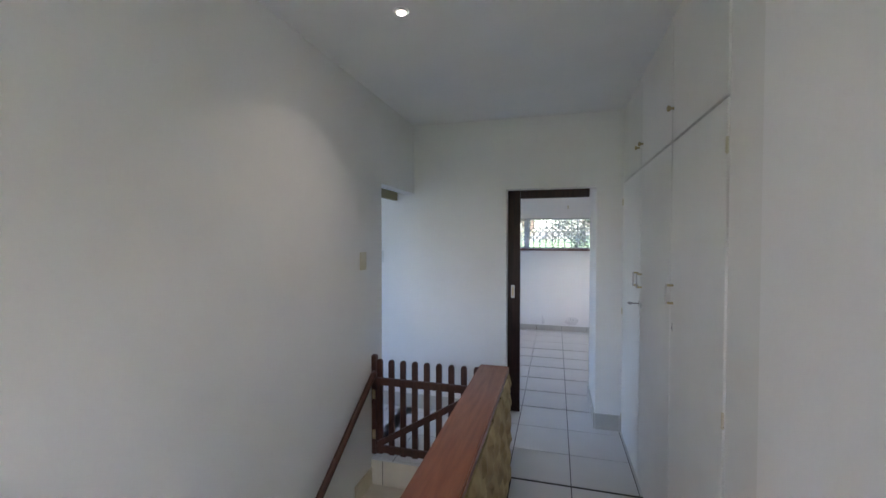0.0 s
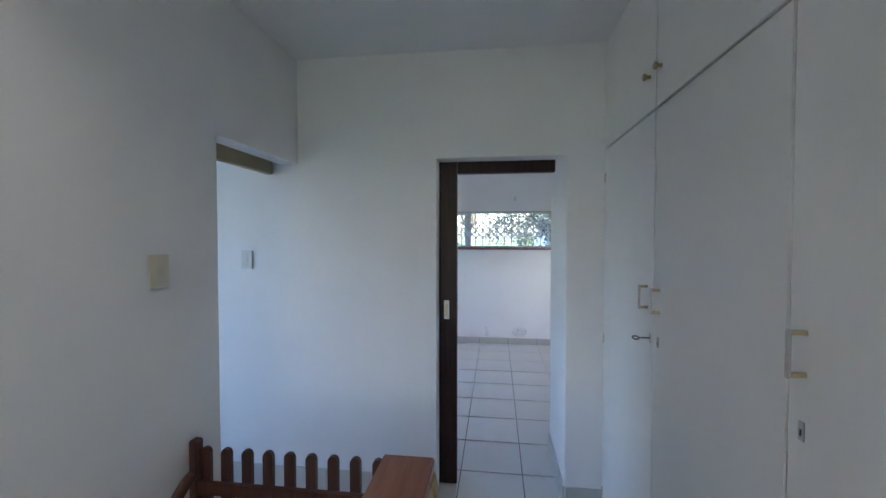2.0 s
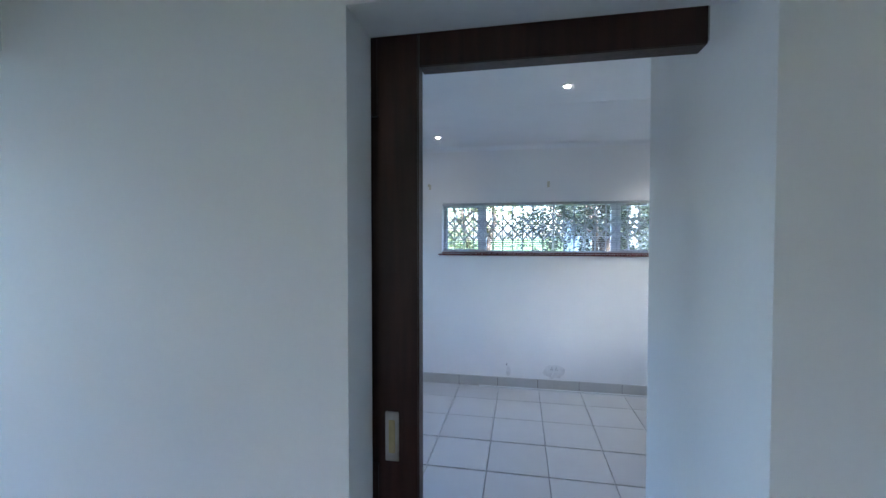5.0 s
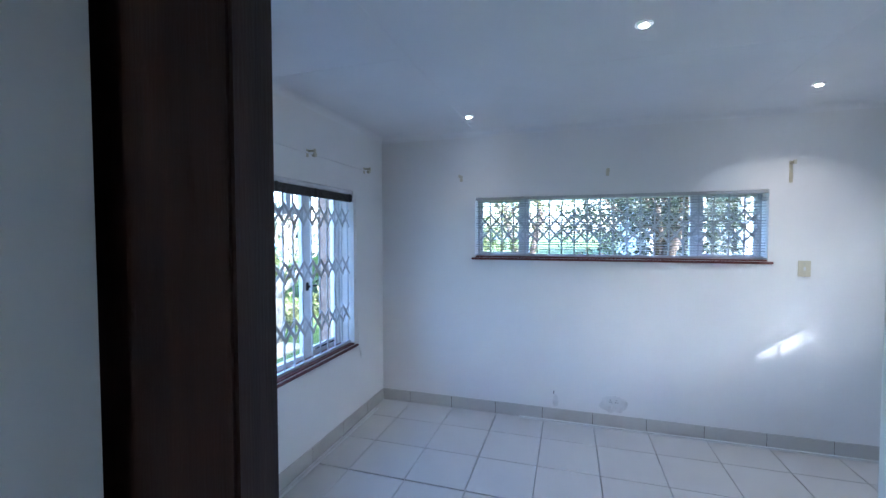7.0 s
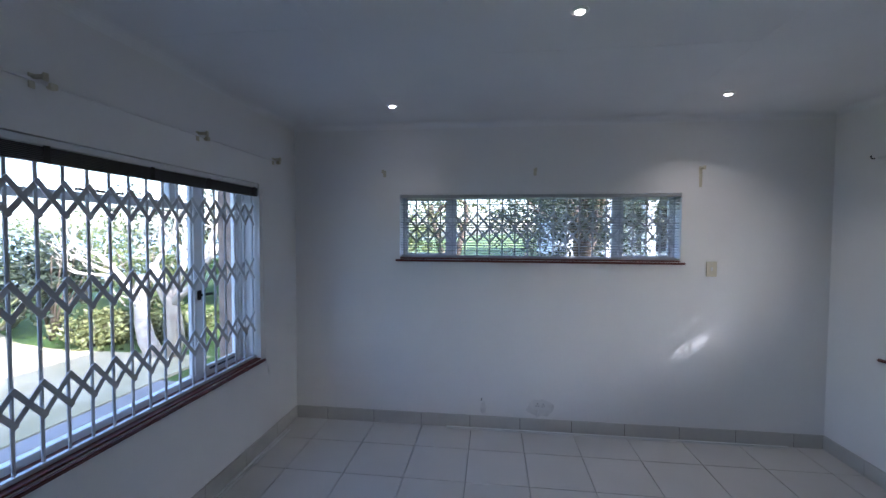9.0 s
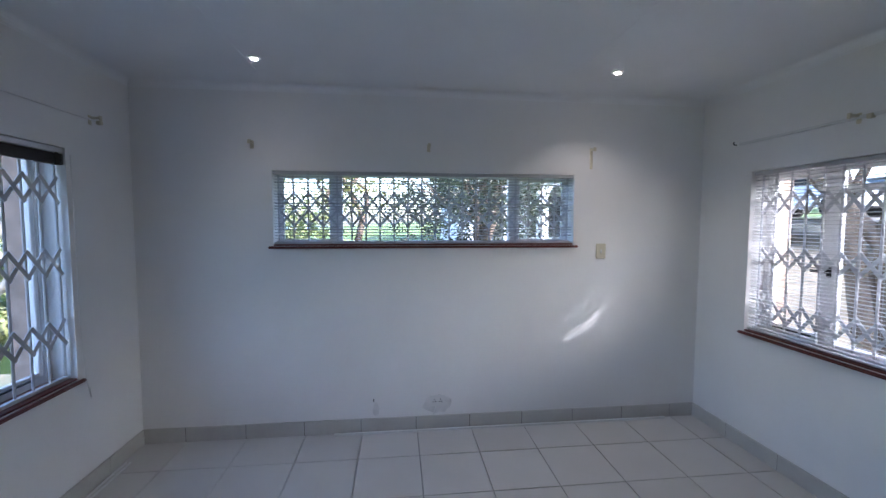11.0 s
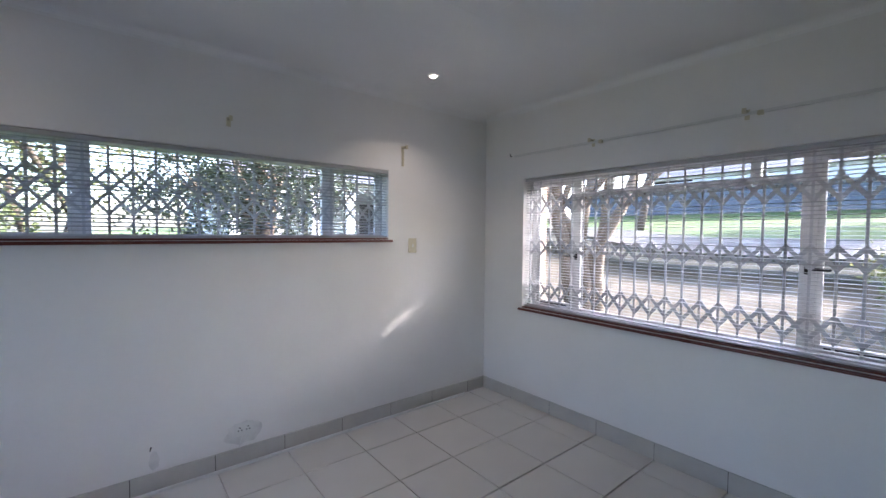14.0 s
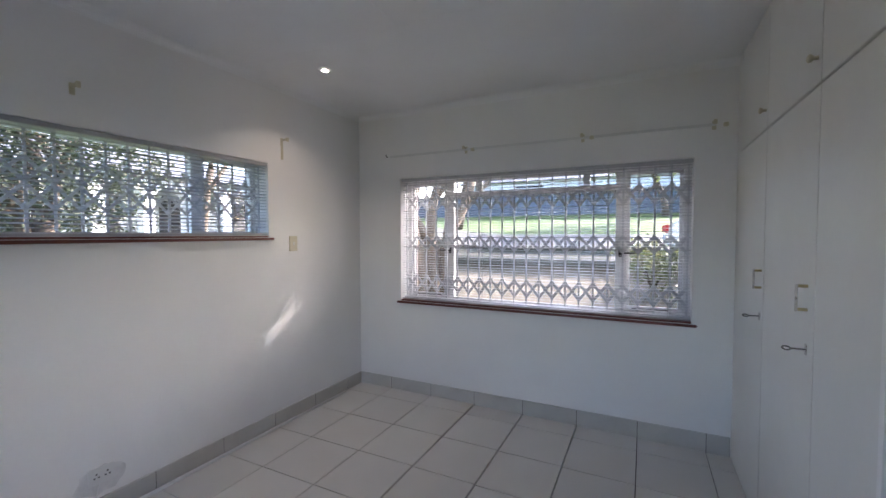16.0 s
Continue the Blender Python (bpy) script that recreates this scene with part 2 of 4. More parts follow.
def holed(axis, p0, p1, a0, a1, z0, z1, holes):
    """A wall between p0 and p1 along x ('x': faces x) or y, spanning a0..a1, with holes (h0, h1, zb, zt)."""
    bm = bmesh.new()

    def put(s0, s1, b0, b1):
        if s1 - s0 < 1e-4 or b1 - b0 < 1e-4:
            return
        if axis == 'x':
            box(bm, p0, p1, s0, s1, b0, b1)
        else:
            box(bm, s0, s1, p0, p1, b0, b1)
    at = a0
    for h0, h1, zb, zt in sorted(holes):
        put(at, h0, z0, z1)
        put(h0, h1, z0, zb)
        put(h0, h1, zt, z1)
        at = h1
    put(at, a1, z0, z1)
    return bm


# ---- the plan ----
WX, EX, NY, SY0, SY1 = -1.70, 2.575, 8.81, 5.20, 5.337
ROOM_H, HALL_H = 2.60, 2.72
WT = 0.23
W_WIN = (5.93, 8.245, 0.72, 2.035)
E_WIN = (6.035, 8.345, 0.865, 1.985)
N_WIN = (-0.765, 1.50, 1.455, 2.0)
DOOR = (-0.267, 0.50, 2.085)
HALLW, CUPX, PAR0, PAR1, PILX = -1.15, 0.724, -0.315, -0.135, 0.68
CUP_Y = 5.785
TILE, TX, TY = 0.4185, 0.275, 8.03
RZ = 0.028  # the bedroom floor rises a little towards the outer walls

structure("wall_west", holed('x', WX - WT, WX, SY1, NY + WT, -0.3, 2.85, [W_WIN]), M_WALL, "white painted plaster bedroom wall with a wide window opening", "wall")
structure("wall_north", holed('y', NY, NY + WT, WX, EX, -0.3, 2.85, [N_WIN]), M_WALL, "white painted plaster wall with a long narrow high window", "wall")
structure("wall_east", holed('x', EX, EX + WT, SY1, NY + WT, -0.3, 2.85, [E_WIN]), M_WALL, "white painted plaster bedroom wall with a wide window", "wall")
OUT = 0.11
structure("wall_outer_west", holed('x', WX - WT - OUT, WX - WT - 0.001, SY1, NY + WT, -0.3, 2.85, [(W_WIN[0] - 0.01, W_WIN[1] + 0.01, W_WIN[2] - 0.03, W_WIN[3] + 0.15)]), M_BRICK, "brown brick outer skin round the wide window", "wall")
structure("wall_outer_east", holed('x', EX + WT + 0.001, EX + WT + OUT, SY1, NY + WT, -0.3, 2.85, [(E_WIN[0] - 0.01, E_WIN[1] + 0.01, E_WIN[2] - 0.03, E_WIN[3] + 0.15)]), M_BRICK, "brown brick outer skin round the wide window", "wall")
structure("wall_south", holed('y', SY0, SY1, -3.2, EX + WT, -0.3, 2.85, [(DOOR[0], DOOR[1], -0.3, DOOR[2])]), M_WALL, "white painted plaster wall with a doorway between hall and bedroom", "wall")
structure("wall_stair", holed('x', -1.26, HALLW, -0.6, SY0, -2.6, 2.80, [(4.44, SY0, 0.0, 2.068)]), M_WALL, "white plaster wall beside the stairs with a passage opening", "wall")
structure("wall_hall_east", boxed(PILX, 1.32, -0.6, 2.72, -0.3, 2.80), M_WALL, "plain white plaster wall pier before the cupboards", "wall")
structure("wall_behind_cupboard", boxed(1.32, 1.52, -0.6, SY0, -0.3, 2.80), M_WALL, "plain white plaster wall behind the hall cupboards", "wall")
# never in view; its opening is added to brighten the hall from behind
structure("wall_hall_back", holed('y', -0.8, -0.6, -1.36, 1.52, -2.6, 2.80, [(-0.85, 0.2, 1.15, 2.1)]), M_WALL, "unseen white wall closing the hall, with an opening added to let daylight in", "wall")
structure("wall_side_south", boxed(-3.2, -1.262, 3.2, 3.4, -0.3, 2.80), M_WALL, "plain white plaster wall of the side passage", "wall")
structure("wall_side_west", holed('x', -3.4, -3.2, 3.2, SY0 + 0.137, -0.3, 2.80, [(3.65, 4.9, 0.75, 2.05)]), M_WALL, "white plaster wall of the side passage with an opening to daylight", "wall")

# ceilings with joint strips and cove
bm = boxed(WX, EX, SY1, NY, ROOM_H, ROOM_H + 0.1)
for x in (-0.78, 0.0, 1.3):
    box(bm, x - 0.016, x + 0.016, SY1, NY, ROOM_H - 0.0015, ROOM_H + 0.01)
for x0, x1, y in ((0.016, 1.284, 7.55), (-0.764, -0.016, 6.3), (-1.7, -0.796, 7.2)):
    box(bm, x0, x1, y - 0.014, y + 0.014, ROOM_H - 0.0015, ROOM_H + 0.01)
structure("ceiling", bm, M_CEIL, "white painted board ceiling with faint joint strips", "ceiling")
structure("ceiling_hall", boxed(-3.4, 1.52, -0.8, SY0, HALL_H, HALL_H + 0.12), M_CEIL, "plain white painted hall ceiling", "ceiling")
bm = bmesh.new()


def cove(bm, ax, fixed, sign, a0, a1, z, r=0.05):
    n = 5
    prof = [(0, -r)] + [(r * (1 - math.cos(t)), -r + r * math.sin(t)) for t in [math.pi / 2 * k / n for k in range(1, n + 1)]] + [(0, 0)]
    for p in ((a0, a1),):
        ring = []
        for a in p:
            ring.append([bm.verts.new((fixed + sign * d, a, z + h) if ax == 'x' else (a, fixed + sign * d, z + h)) for d, h in prof])
        for i in range(len(prof)):
            j = (i + 1) % len(prof)
            bm.faces.new((ring[0][i], ring[0][j], ring[1][j], ring[1][i]))


cove(bm, 'x', WX, 1, SY1, NY, ROOM_H - 0.001)
cove(bm, 'x', EX, -1, CUP_Y, NY, ROOM_H - 0.001)
cove(bm, 'y', NY, -1, WX, EX, ROOM_H - 0.001)
structure("trim_cornice", bm, M_CEIL, "small white coved plaster cornice", "cornice")
# slab out of view, added and trimmed to shape the house's shadow
bm = boxed(WX - WT - OUT - 0.02, 3.3, SY1, 9.3, 2.856, 2.93)
box(bm, -3.45, 3.3, -0.85, SY1 - 0.001, 2.856, 2.93)
structure("roof", bm, M_ROOF, "unseen brown slab added over the house to cast its shadow outside", "roof")

# floors: grout bed below the tiles
structure("floor", boxed(WX, EX, TY - 6 * TILE, NY, -0.3, -0.004), M_GROUT, "pale glazed square tile floor with dark grout", "floor")
bm = boxed(PAR1, 1.32, -0.6, SY0, -0.3, -0.004)
box(bm, PAR0 - 0.01, PAR1, 4.275, SY0, -0.3, -0.004)
box(bm, -3.2, PAR0 - 0.01, 4.24, SY0, -0.3, -0.004)
box(bm, -3.2, -1.26, 3.4, 4.24, -0.3, -0.004)
box(bm, DOOR[0], DOOR[1], SY0, SY1, -0.3, -0.004)
box(bm, WX, EX, SY1, TY - 6 * TILE, -0.3, -0.004)
structure("floor_hall", bm, M_GROUT, "pale glazed square tile hall floor with dark grout", "floor")
structure("floor_stairwell", boxed(-1.36, 0.4, -0.6, 4.24, -2.7, -2.6), M_STEP, "tiled floor at the foot of the stairs", "floor")

# parapet beside the stairs
structure("wall_parapet", boxed(PAR0 + 0.02, PAR1 - 0.02, -0.6, 4.235, -2.6, 0.722), M_WALL, "low parapet wall beside the stairs", "wall")


# ---- windows ----
def window(name, axis, plane, out, win, layout, label, w=0.045, e=0.028, half=0.035):
    """Frame set in the opening. plane: the frame's inner face; out: +1 or -1, the way out. layout: (casement, fan0, fan1, transom z)."""
    a0, a1, z0, z1 = win
    base = group_structure(name, label, "window")

    def put(nm, s0, s1, b0, b1, d0=0.0, d1=0.045, mat=M_FRAME, bevel=0.003):
        p, q = sorted((plane + out * d0, plane + out * d1))
        bm = boxed(p, q, s0, s1, b0, b1, bevel=bevel) if axis == 'x' else boxed(s0, s1, p, q, b0, b1, bevel=bevel)
        return part(nm, bm, mat, base)
    put("window_frame", a0, a0 + w, z0, z1)
    put("window_frame", a1 - w, a1, z0, z1)
    put("window_frame", a0 + w, a1 - w, z0, z0 + w)
    put("window_frame", a0 + w, a1 - w, z1 - w, z1)
    m0, m1 = layout[0], layout[1]
    for m in (m0, m1):
        put("mullion", m - half, m + half, z0 + w, z1 - w)
    panes = [(a0 + w, m0 - half, z0 + w, z1 - w), (m1 + half, a1 - w, z0 + w, z1 - w)]
    for s0, s1, b0, b1 in panes:
        put("casement_stile", s0 + 0.002, s0 + e, b0, b1, 0.008, 0.035)
        put("casement_stile", s1 - e, s1 - 0.002, b0, b1, 0.008, 0.035)
        put("casement_rail", s0 + e, s1 - e, b0, b0 + e, 0.008, 0.035)
        put("casement_rail", s0 + e, s1 - e, b1 - e, b1, 0.008, 0.035)
    if len(layout) > 2:
        f0, f1, zt = layout[2:]
        put("transom", m0 + half, m1 - half, zt - 0.02, zt + 0.02)
        for f in (f0, f1):
            put("mullion", f - 0.025, f + 0.025, zt + 0.02, z1 - w)
        panes += [(m0 + half, m1 - half, z0 + w, zt - 0.02), (m0 + half, f0 - 0.025, zt + 0.02, z1 - w), (f0 + 0.025, f1 - 0.025, zt + 0.02, z1 - w), (f1 + 0.025, m1 - half, zt + 0.02, z1 - w)]
        # stay bar of the fanlight
        put("stay_bar", (f0 + f1) / 2 - 0.12, (f0 + f1) / 2 + 0.12, zt + 0.026, zt + 0.036, -0.02, -0.008, M_IRON, 0.002)
        for m, s in ((m0, -1), (m1, 1)):
            zc = z0 + 0.42 * (z1 - z0)
            put("casement_handle", m - 0.012, m + 0.012, zc - 0.03, zc + 0.03, -0.012, 0.0, M_IRON, 0.002)
            put("casement_handle", min(m, m + s * 0.1), max(m, m + s * 0.1), zc - 0.008, zc + 0.008, -0.028, -0.013, M_IRON, 0.003)
            put("stay_bar", min(m + s * 0.08, m + s * 0.34), max(m + s * 0.08, m + s * 0.34), z0 + w + 0.008, z0 + w + 0.018, -0.02, -0.006, M_IRON, 0.002)
    for s0, s1, b0, b1 in panes:
        g = put("pane", s0, s1, b0, b1, 0.018, 0.022, M_GLASS, 0)
        g.visible_shadow = False
    # sill board inside
    zs, ov = z0, 0.035
    put("window_sill", a0 - ov, a1 + ov, zs - 0.020, zs - 0.002, -0.158, -0.131, M_SILL, 0.007)
    put("window_sill", a0 + 0.002, a1 - 0.002, zs + 0.0005, zs + 0.012, -0.1305, -0.001, M_SILL, 0.002)
    return base


FD = 0.13
window("window_1", 'x', WX - FD, -1, W_WIN, (6.41, 7.765, 6.66, 7.57, 1.83), "wide white steel window with side casements and a fanlight")
window("window_2", 'x', EX + FD, 1, E_WIN, (6.49, 7.90, 6.735, 7.625, 1.83), "wide white steel window with side casements and a fanlight")
window("window_3", 'y', NY + FD, 1, N_WIN, (-0.33, 1.05), "long narrow white steel window with end casements", 0.026, 0.016, 0.04)


# ---- burglar bars ----
def burglar_bars(axis, plane, win, bands, pitch, label, wide=0.011):
    a0, a1, z0, z1 = win
    n = max(2, round((a1 - a0 - 0.05) / pitch))
    step = (a1 - a0 - 0.05) / n
    mid = (a0 + a1) / 2
    base = thing("burglar_bars", plane if axis == 'x' else mid, mid if axis == 'x' else plane, z0 + 0.012, label, "burglar bars", "burglar bars on the windows")
    inv = Matrix.Translation(-base.location)

    def conv(bm):
        if axis == 'x':
            bmesh.ops.transform(bm, matrix=Matrix(((0, 1, 0, plane), (1, 0, 0, 0), (0, 0, 1, 0), (0, 0, 0, 1))), verts=bm.verts)
        else:
            bmesh.ops.transform(bm, matrix=Matrix.Translation((0, plane, 0)), verts=bm.verts)
        bmesh.ops.transform(bm, matrix=inv, verts=bm.verts)
        return bm
    c0, c1 = z0 + 0.014, z1 - 0.004
    xs = [a0 + 0.025 + i * step for i in range(n + 1)]
    for b0, b1 in ((c0, c0 + 0.02), (c1 - 0.02, c1)):
        part("channel", conv(boxed(a0 + 0.004, a1 - 0.004, -0.012, 0.012, b0, b1, bevel=0.002)), M_BARS, base)
    for x in xs:
        part("bar", conv(boxed(x - 0.0065, x + 0.0065, -0.006, 0.006, c0 + 0.02, c1 - 0.02, bevel=0.003)), M_BARS, base)
    for b0, b1 in bands:
        for i in range(n):
            for k, (za, zb) in enumerate(((b0, b1), (b1, b0))):
                dx, dz = xs[i + 1] - xs[i], zb - za
                ln = math.hypot(dx, dz) + 0.022
                bm = boxed(-ln / 2, ln / 2, 0.007 + 0.004 * k, 0.0105 + 0.004 * k, -wide, wide)
                bmesh.ops.transform(bm, matrix=pose((xs[i] + xs[i + 1]) / 2, 0, (za + zb) / 2, 0, -math.degrees(math.atan2(dz, dx)), 0), verts=bm.verts)
                part("lattice_strip", conv(bm), M_BARS, base)
    return base


burglar_bars('x', WX - 0.045, W_WIN, [(0.945, 1.075), (1.34, 1.47), (1.735, 1.865)], 0.104, "white painted steel trellis bars inside the wide window")
burglar_bars('x', EX + 0.072, E_WIN, [(0.965, 1.095), (1.34, 1.455), (1.70, 1.83)], 0.104, "white painted steel trellis bars behind the lowered blind")
burglar_bars('y', NY + 0.072, N_WIN, [(1.60, 1.72), (1.725, 1.845)], 0.104, "white painted steel trellis bars behind the lowered blind", 0.008)


# ---- blinds ----
def blind(axis, plane, win, pitch, tilt, label):
    a0, a1, z0, z1 = win
    a0, a1 = a0 + 0.004, a1 - 0.004
    mid = (a0 + a1) / 2
    base = thing("venetian_blind", plane if axis == 'x' else mid, mid if axis == 'x' else plane, z0 + 0.014, label, "blind", "lowered venetian blinds")
    inv = Matrix.Translation(-base.location)
    turn = Matrix(((0, 1, 0, plane), (1, 0, 0, 0), (0, 0, 1, 0), (0, 0, 0, 1))) if axis == 'x' else Matrix.Translation((0, plane, 0))

    def conv(bm):
        bmesh.ops.transform(bm, matrix=inv @ turn, verts=bm.verts)
        return bm
    part("head_rail", conv(boxed(a0, a1, -0.014, 0.014, z1 - 0.028, z1 - 0.003, bevel=0.003)), M_SLAT, base)
    part("bottom_rail", conv(boxed(a0, a1, -0.012, 0.012, z0 + 0.016, z0 + 0.026, bevel=0.003)), M_SLAT, base)
    bm = bmesh.new()
    prof = [(-0.0125, 0.0), (-0.0045, 0.0016), (0.0045, 0.0016), (0.0125, 0.0)]
    th = 0.0008
    loop = prof + [(y, z - th) for y, z in prof[::-1]]
    ca, sa = math.cos(radians(tilt)), math.sin(radians(tilt))
    ends = [[bm.verts.new((a, y * ca - z * sa, y * sa + z * ca)) for y, z in loop] for a in (a0 + 0.004, a1 - 0.004)]
    for i in range(len(loop)):
        j = (i + 1) % len(loop)
        bm.faces.new((ends[0][i], ends[0][j], ends[1][j], ends[1][i]))
    bm.faces.new(ends[0][::-1])
    bm.faces.new(ends[1])
    bmesh.ops.transform(bm, matrix=turn, verts=bm.verts)
    bmesh.ops.transform(bm, matrix=Matrix.Translation((-base.location.x, -base.location.y, 0)), verts=bm.verts)
    zt = z1 - 0.04
    first = part("slat", bm, M_SLAT, base)
    count = int((zt - z0 - 0.035) / pitch)
    rnd = random.Random(4)
    for i in range(count + 1):
        ob = first if i == 0 else new("slat", first.data)
        ob.parent = base
        ob.location.z = zt - i * pitch - base.location.z + rnd.uniform(-0.0012, 0.0012)
        lean = radians(rnd.gauss(0, 4.5))
        ob.rotation_euler = (0, lean, 0) if axis == 'x' else (lean, 0, 0)
    for f in (0.06, 0.36, 0.66, 0.94):
        x = a0 + f * (a1 - a0)
        for y in (-0.0135, 0.0135):
            part("ladder_cord", conv(tube(bmesh.new(), [(x, y, z1 - 0.03), (x, y, z0 + 0.02)], 0.0008, 4)), M_SLAT, base)
    return base


blind('x', EX + 0.03, E_WIN, 0.0215, -2, "white aluminium venetian blind lowered with open slats")
blind('y', NY + 0.014, N_WIN, 0.0215, -9, "white aluminium venetian blind lowered with open slats")

# raised dark blind of the west window
base = thing("raised_blind", WX - 0.022, 7.09, W_WIN[3] - 0.10, "dark slatted blind drawn up to the window head", "blind")
L = W_WIN[1] - W_WIN[0] - 0.02
part("head_rail", boxed(-0.018, 0.018, -L / 2, L / 2, 0.068, 0.096, bevel=0.003), M_FRAME, base)
for i in range(9):
    part("slat", boxed(-0.019 + 0.0006 * (i % 3), 0.017 + 0.0006 * (i % 2), -L / 2 + 0.004 + 0.002 * (i % 3), L / 2 - 0.004, 0.004 + i * 0.0068, 0.0088 + i * 0.0068), M_DARKSLAT, base)
for y in (-0.8, -0.3, 0.2, 0.62, 1.1):
    part("ladder_tape", boxed(0.0195, 0.022, y - 0.012, y + 0.012, 0.002, 0.068), M_DARKSLAT, base)
base = thing("blind_cord", WX + 0.012, 8.262, 0.60, "thin white pull cord hanging beside the window", "cord")
part("cord", tube(bmesh.new(), [(0, 0, 1.4), (0.004, 0.002, 0.9), (0.006, -0.004, 0.45), (0.012, 0.012, 0.12), (0.04, 0.004, 0.0), (0.045, -0.01, 0.07)], 0.0022, 5), M_WPLAST, base)


# ---- curtain ----
def curtain():
    base = thing("curtain", WX + 0.09, 6.1, 0.35, "gathered taupe cloth curtain with a pleated heading at the window", "curtain")
    bm = bmesh.new()
    cols, rows = 46, 26
    grid = []
    for r in range(rows + 1):
        f = r / rows
        z = 1.98 * (1 - f)
        half = 0.16 + 0.07 * max(0, 1 - f / 0.06) - 0.02 * math.exp(-((f - 0.09) / 0.05) ** 2) - 0.015 * f
        row = []
        for c in range(cols + 1):
            u = c / cols
            y = (u - 0.5) * 2 * half - 0.02 + 0.02 * math.sin(5 * f)
            amp = 0.028 + 0.012 * math.sin(9 * u)
            x = amp * math.sin(u * 2 * math.pi * 6.5 + 0.5 * math.sin(3 * f)) + 0.012 * math.sin(f * 4 + u * 5)
            row.append(bm.verts.new((x, y, z)))
        grid.append(row)
    for a, b in zip(grid, grid[1:]):
        for c in range(cols):
            bm.faces.new((a[c], a[c + 1], b[c + 1], b[c])).smooth = True
    bmesh.ops.solidify(bm, geom=bm.faces[:], thickness=0.002)
    part("cloth", bm, M_CURTAIN, base)
    part("heading_tape", boxed(-0.004, 0.004, -0.15, 0.12, 1.86, 1.89), M_CURTAIN, base)


curtain()


# ---- rail brackets ----
def bracket(x, y, z, turn, clip=False):
    base = thing("curtain_bracket", x, y, z, "small cream metal curtain rail bracket screwed to the wall", "bracket", "curtain brackets")
    part("plate", boxed(-0.012, 0.012, -0.004, 0.0, -0.028, 0.028, bevel=0.0015), M_CREAM, base)
    part("arm", boxed(-0.008, 0.008, -0.06, -0.004, 0.006, 0.020, bevel=0.002), M_CREAM, base)
    part("hook", boxed(-0.010, 0.010, -0.066, -0.058, -0.004, 0.026, bevel=0.002), M_CREAM, base)
    if clip:
        part("clip", boxed(0.05, 0.078, -0.026, 0.0, -0.014, 0.010, bevel=0.003), M_CREAM, base)
    base.rotation_euler = (0, 0, radians(turn))
    return base


for x in (-0.895, 0.363, 1.63):
    bracket(x, NY - 0.0005, 2.178, 0)
base = thing("wall_strip", 1.632, NY - 0.0005, 2.10, "short cream plastic strip under a curtain bracket", "strip")
part("strip", boxed(-0.012, 0.010, -0.006, 0.0, -0.055, 0.05, bevel=0.002), M_CREAM, base)
for y in (6.74, 7.61, 8.44):
    bracket(WX + 0.0005, y, 2.235, 90, True)
for y in (7.69, 6.75, 5.93):
    bracket(EX - 0.0005, y, 2.185, -90, True)
base = thing("wall_conduit", EX - 0.006, 7.2, 2.19, "thin white painted surface rail above the window", "rail")
part("rail", boxed(-0.008, 0.0055, -1.28, 1.25, -0.009, 0.009, bevel=0.003), M_WPLAST, base)
base = thing("wall_conduit", WX + 0.006, 7.4, 2.24, "thin white painted surface rail above the window", "rail")
part("rail", boxed(-0.0055, 0.006, -1.35, 1.08, -0.006, 0.006, bevel=0.002), M_WALL, base)
base = thing("screw_hook", EX - 0.001, 8.482, 2.192, "small black hook screwed into the wall", "hook")
part("hook", tube(bmesh.new(), [(0, 0, 0), (-0.02, 0, 0.0), (-0.026, 0, 0.012), (-0.022, 0, 0.02)], 0.004, 6), M_IRON, base)


# ---- switches and sockets ----
def plate(name, x, y, z, turn, w, h, mat, label, category, kind="switch"):
    base = thing(name, x, y, z, label, category)
    part("cover", boxed(-w / 2, w / 2, -0.009, -0.0005, -h / 2, h / 2, bevel=0.0025), mat, base)
    if kind == "switch":
        part("rocker", boxed(-0.007, 0.007, -0.014, -0.009, -0.014, 0.014, bevel=0.002), M_WPLAST, base)
        for dz in (-0.036, 0.036):
            part("screw", boxed(-0.0025, 0.0025, -0.0105, -0.009, dz - 0.0025, dz + 0.0025), M_METAL, base)
    elif kind == "blank":
        for dz in (-0.012, 0.012):
            part("rocker", boxed(-0.012, 0.012, -0.013, -0.009, dz - 0.006, dz + 0.006, bevel=0.002), mat, base)
    else:
        for px in (-0.022, 0.026):
            for dx, dz in ((0, 0.012), (-0.009, -0.006), (0.009, -0.006)):
                part("socket_hole", boxed(px + dx - 0.0035, px + dx + 0.0035, -0.0105, -0.009, dz - 0.0035, dz + 0.0035), M_IRON, base)
    base.rotation_euler = (0, 0, radians(turn))
    return base


plate("light_switch", 1.728, NY, 1.405, 0, 0.078, 0.118, M_CREAM, "cream plastic light switch plate on the white wall", "switch")
plate("light_switch", -1.50, SY0, 1.465, 0, 0.075, 0.118, M_WPLAST, "white plastic light switch plate on the passage wall", "switch")
plate("light_switch", HALLW, 4.11, 1.48, 90, 0.09, 0.125, M_CREAM, "cream plastic double switch plate beside the stairs", "switch", "blank")
plate("light_switch", PILX, 2.22, 1.585, -90, 0.09, 0.125, M_CREAM, "cream plastic switch plate on the hall pier", "switch", "blank")
plate("wall_socket", 0.429, NY, 0.25, 0, 0.115, 0.085, M_WPLAST, "white double power socket low on the wall", "socket", "socket")
base = thing("loose_wire", -0.058, NY - 0.002, 0.275, "short dark wire end sticking out of the wall", "wire")
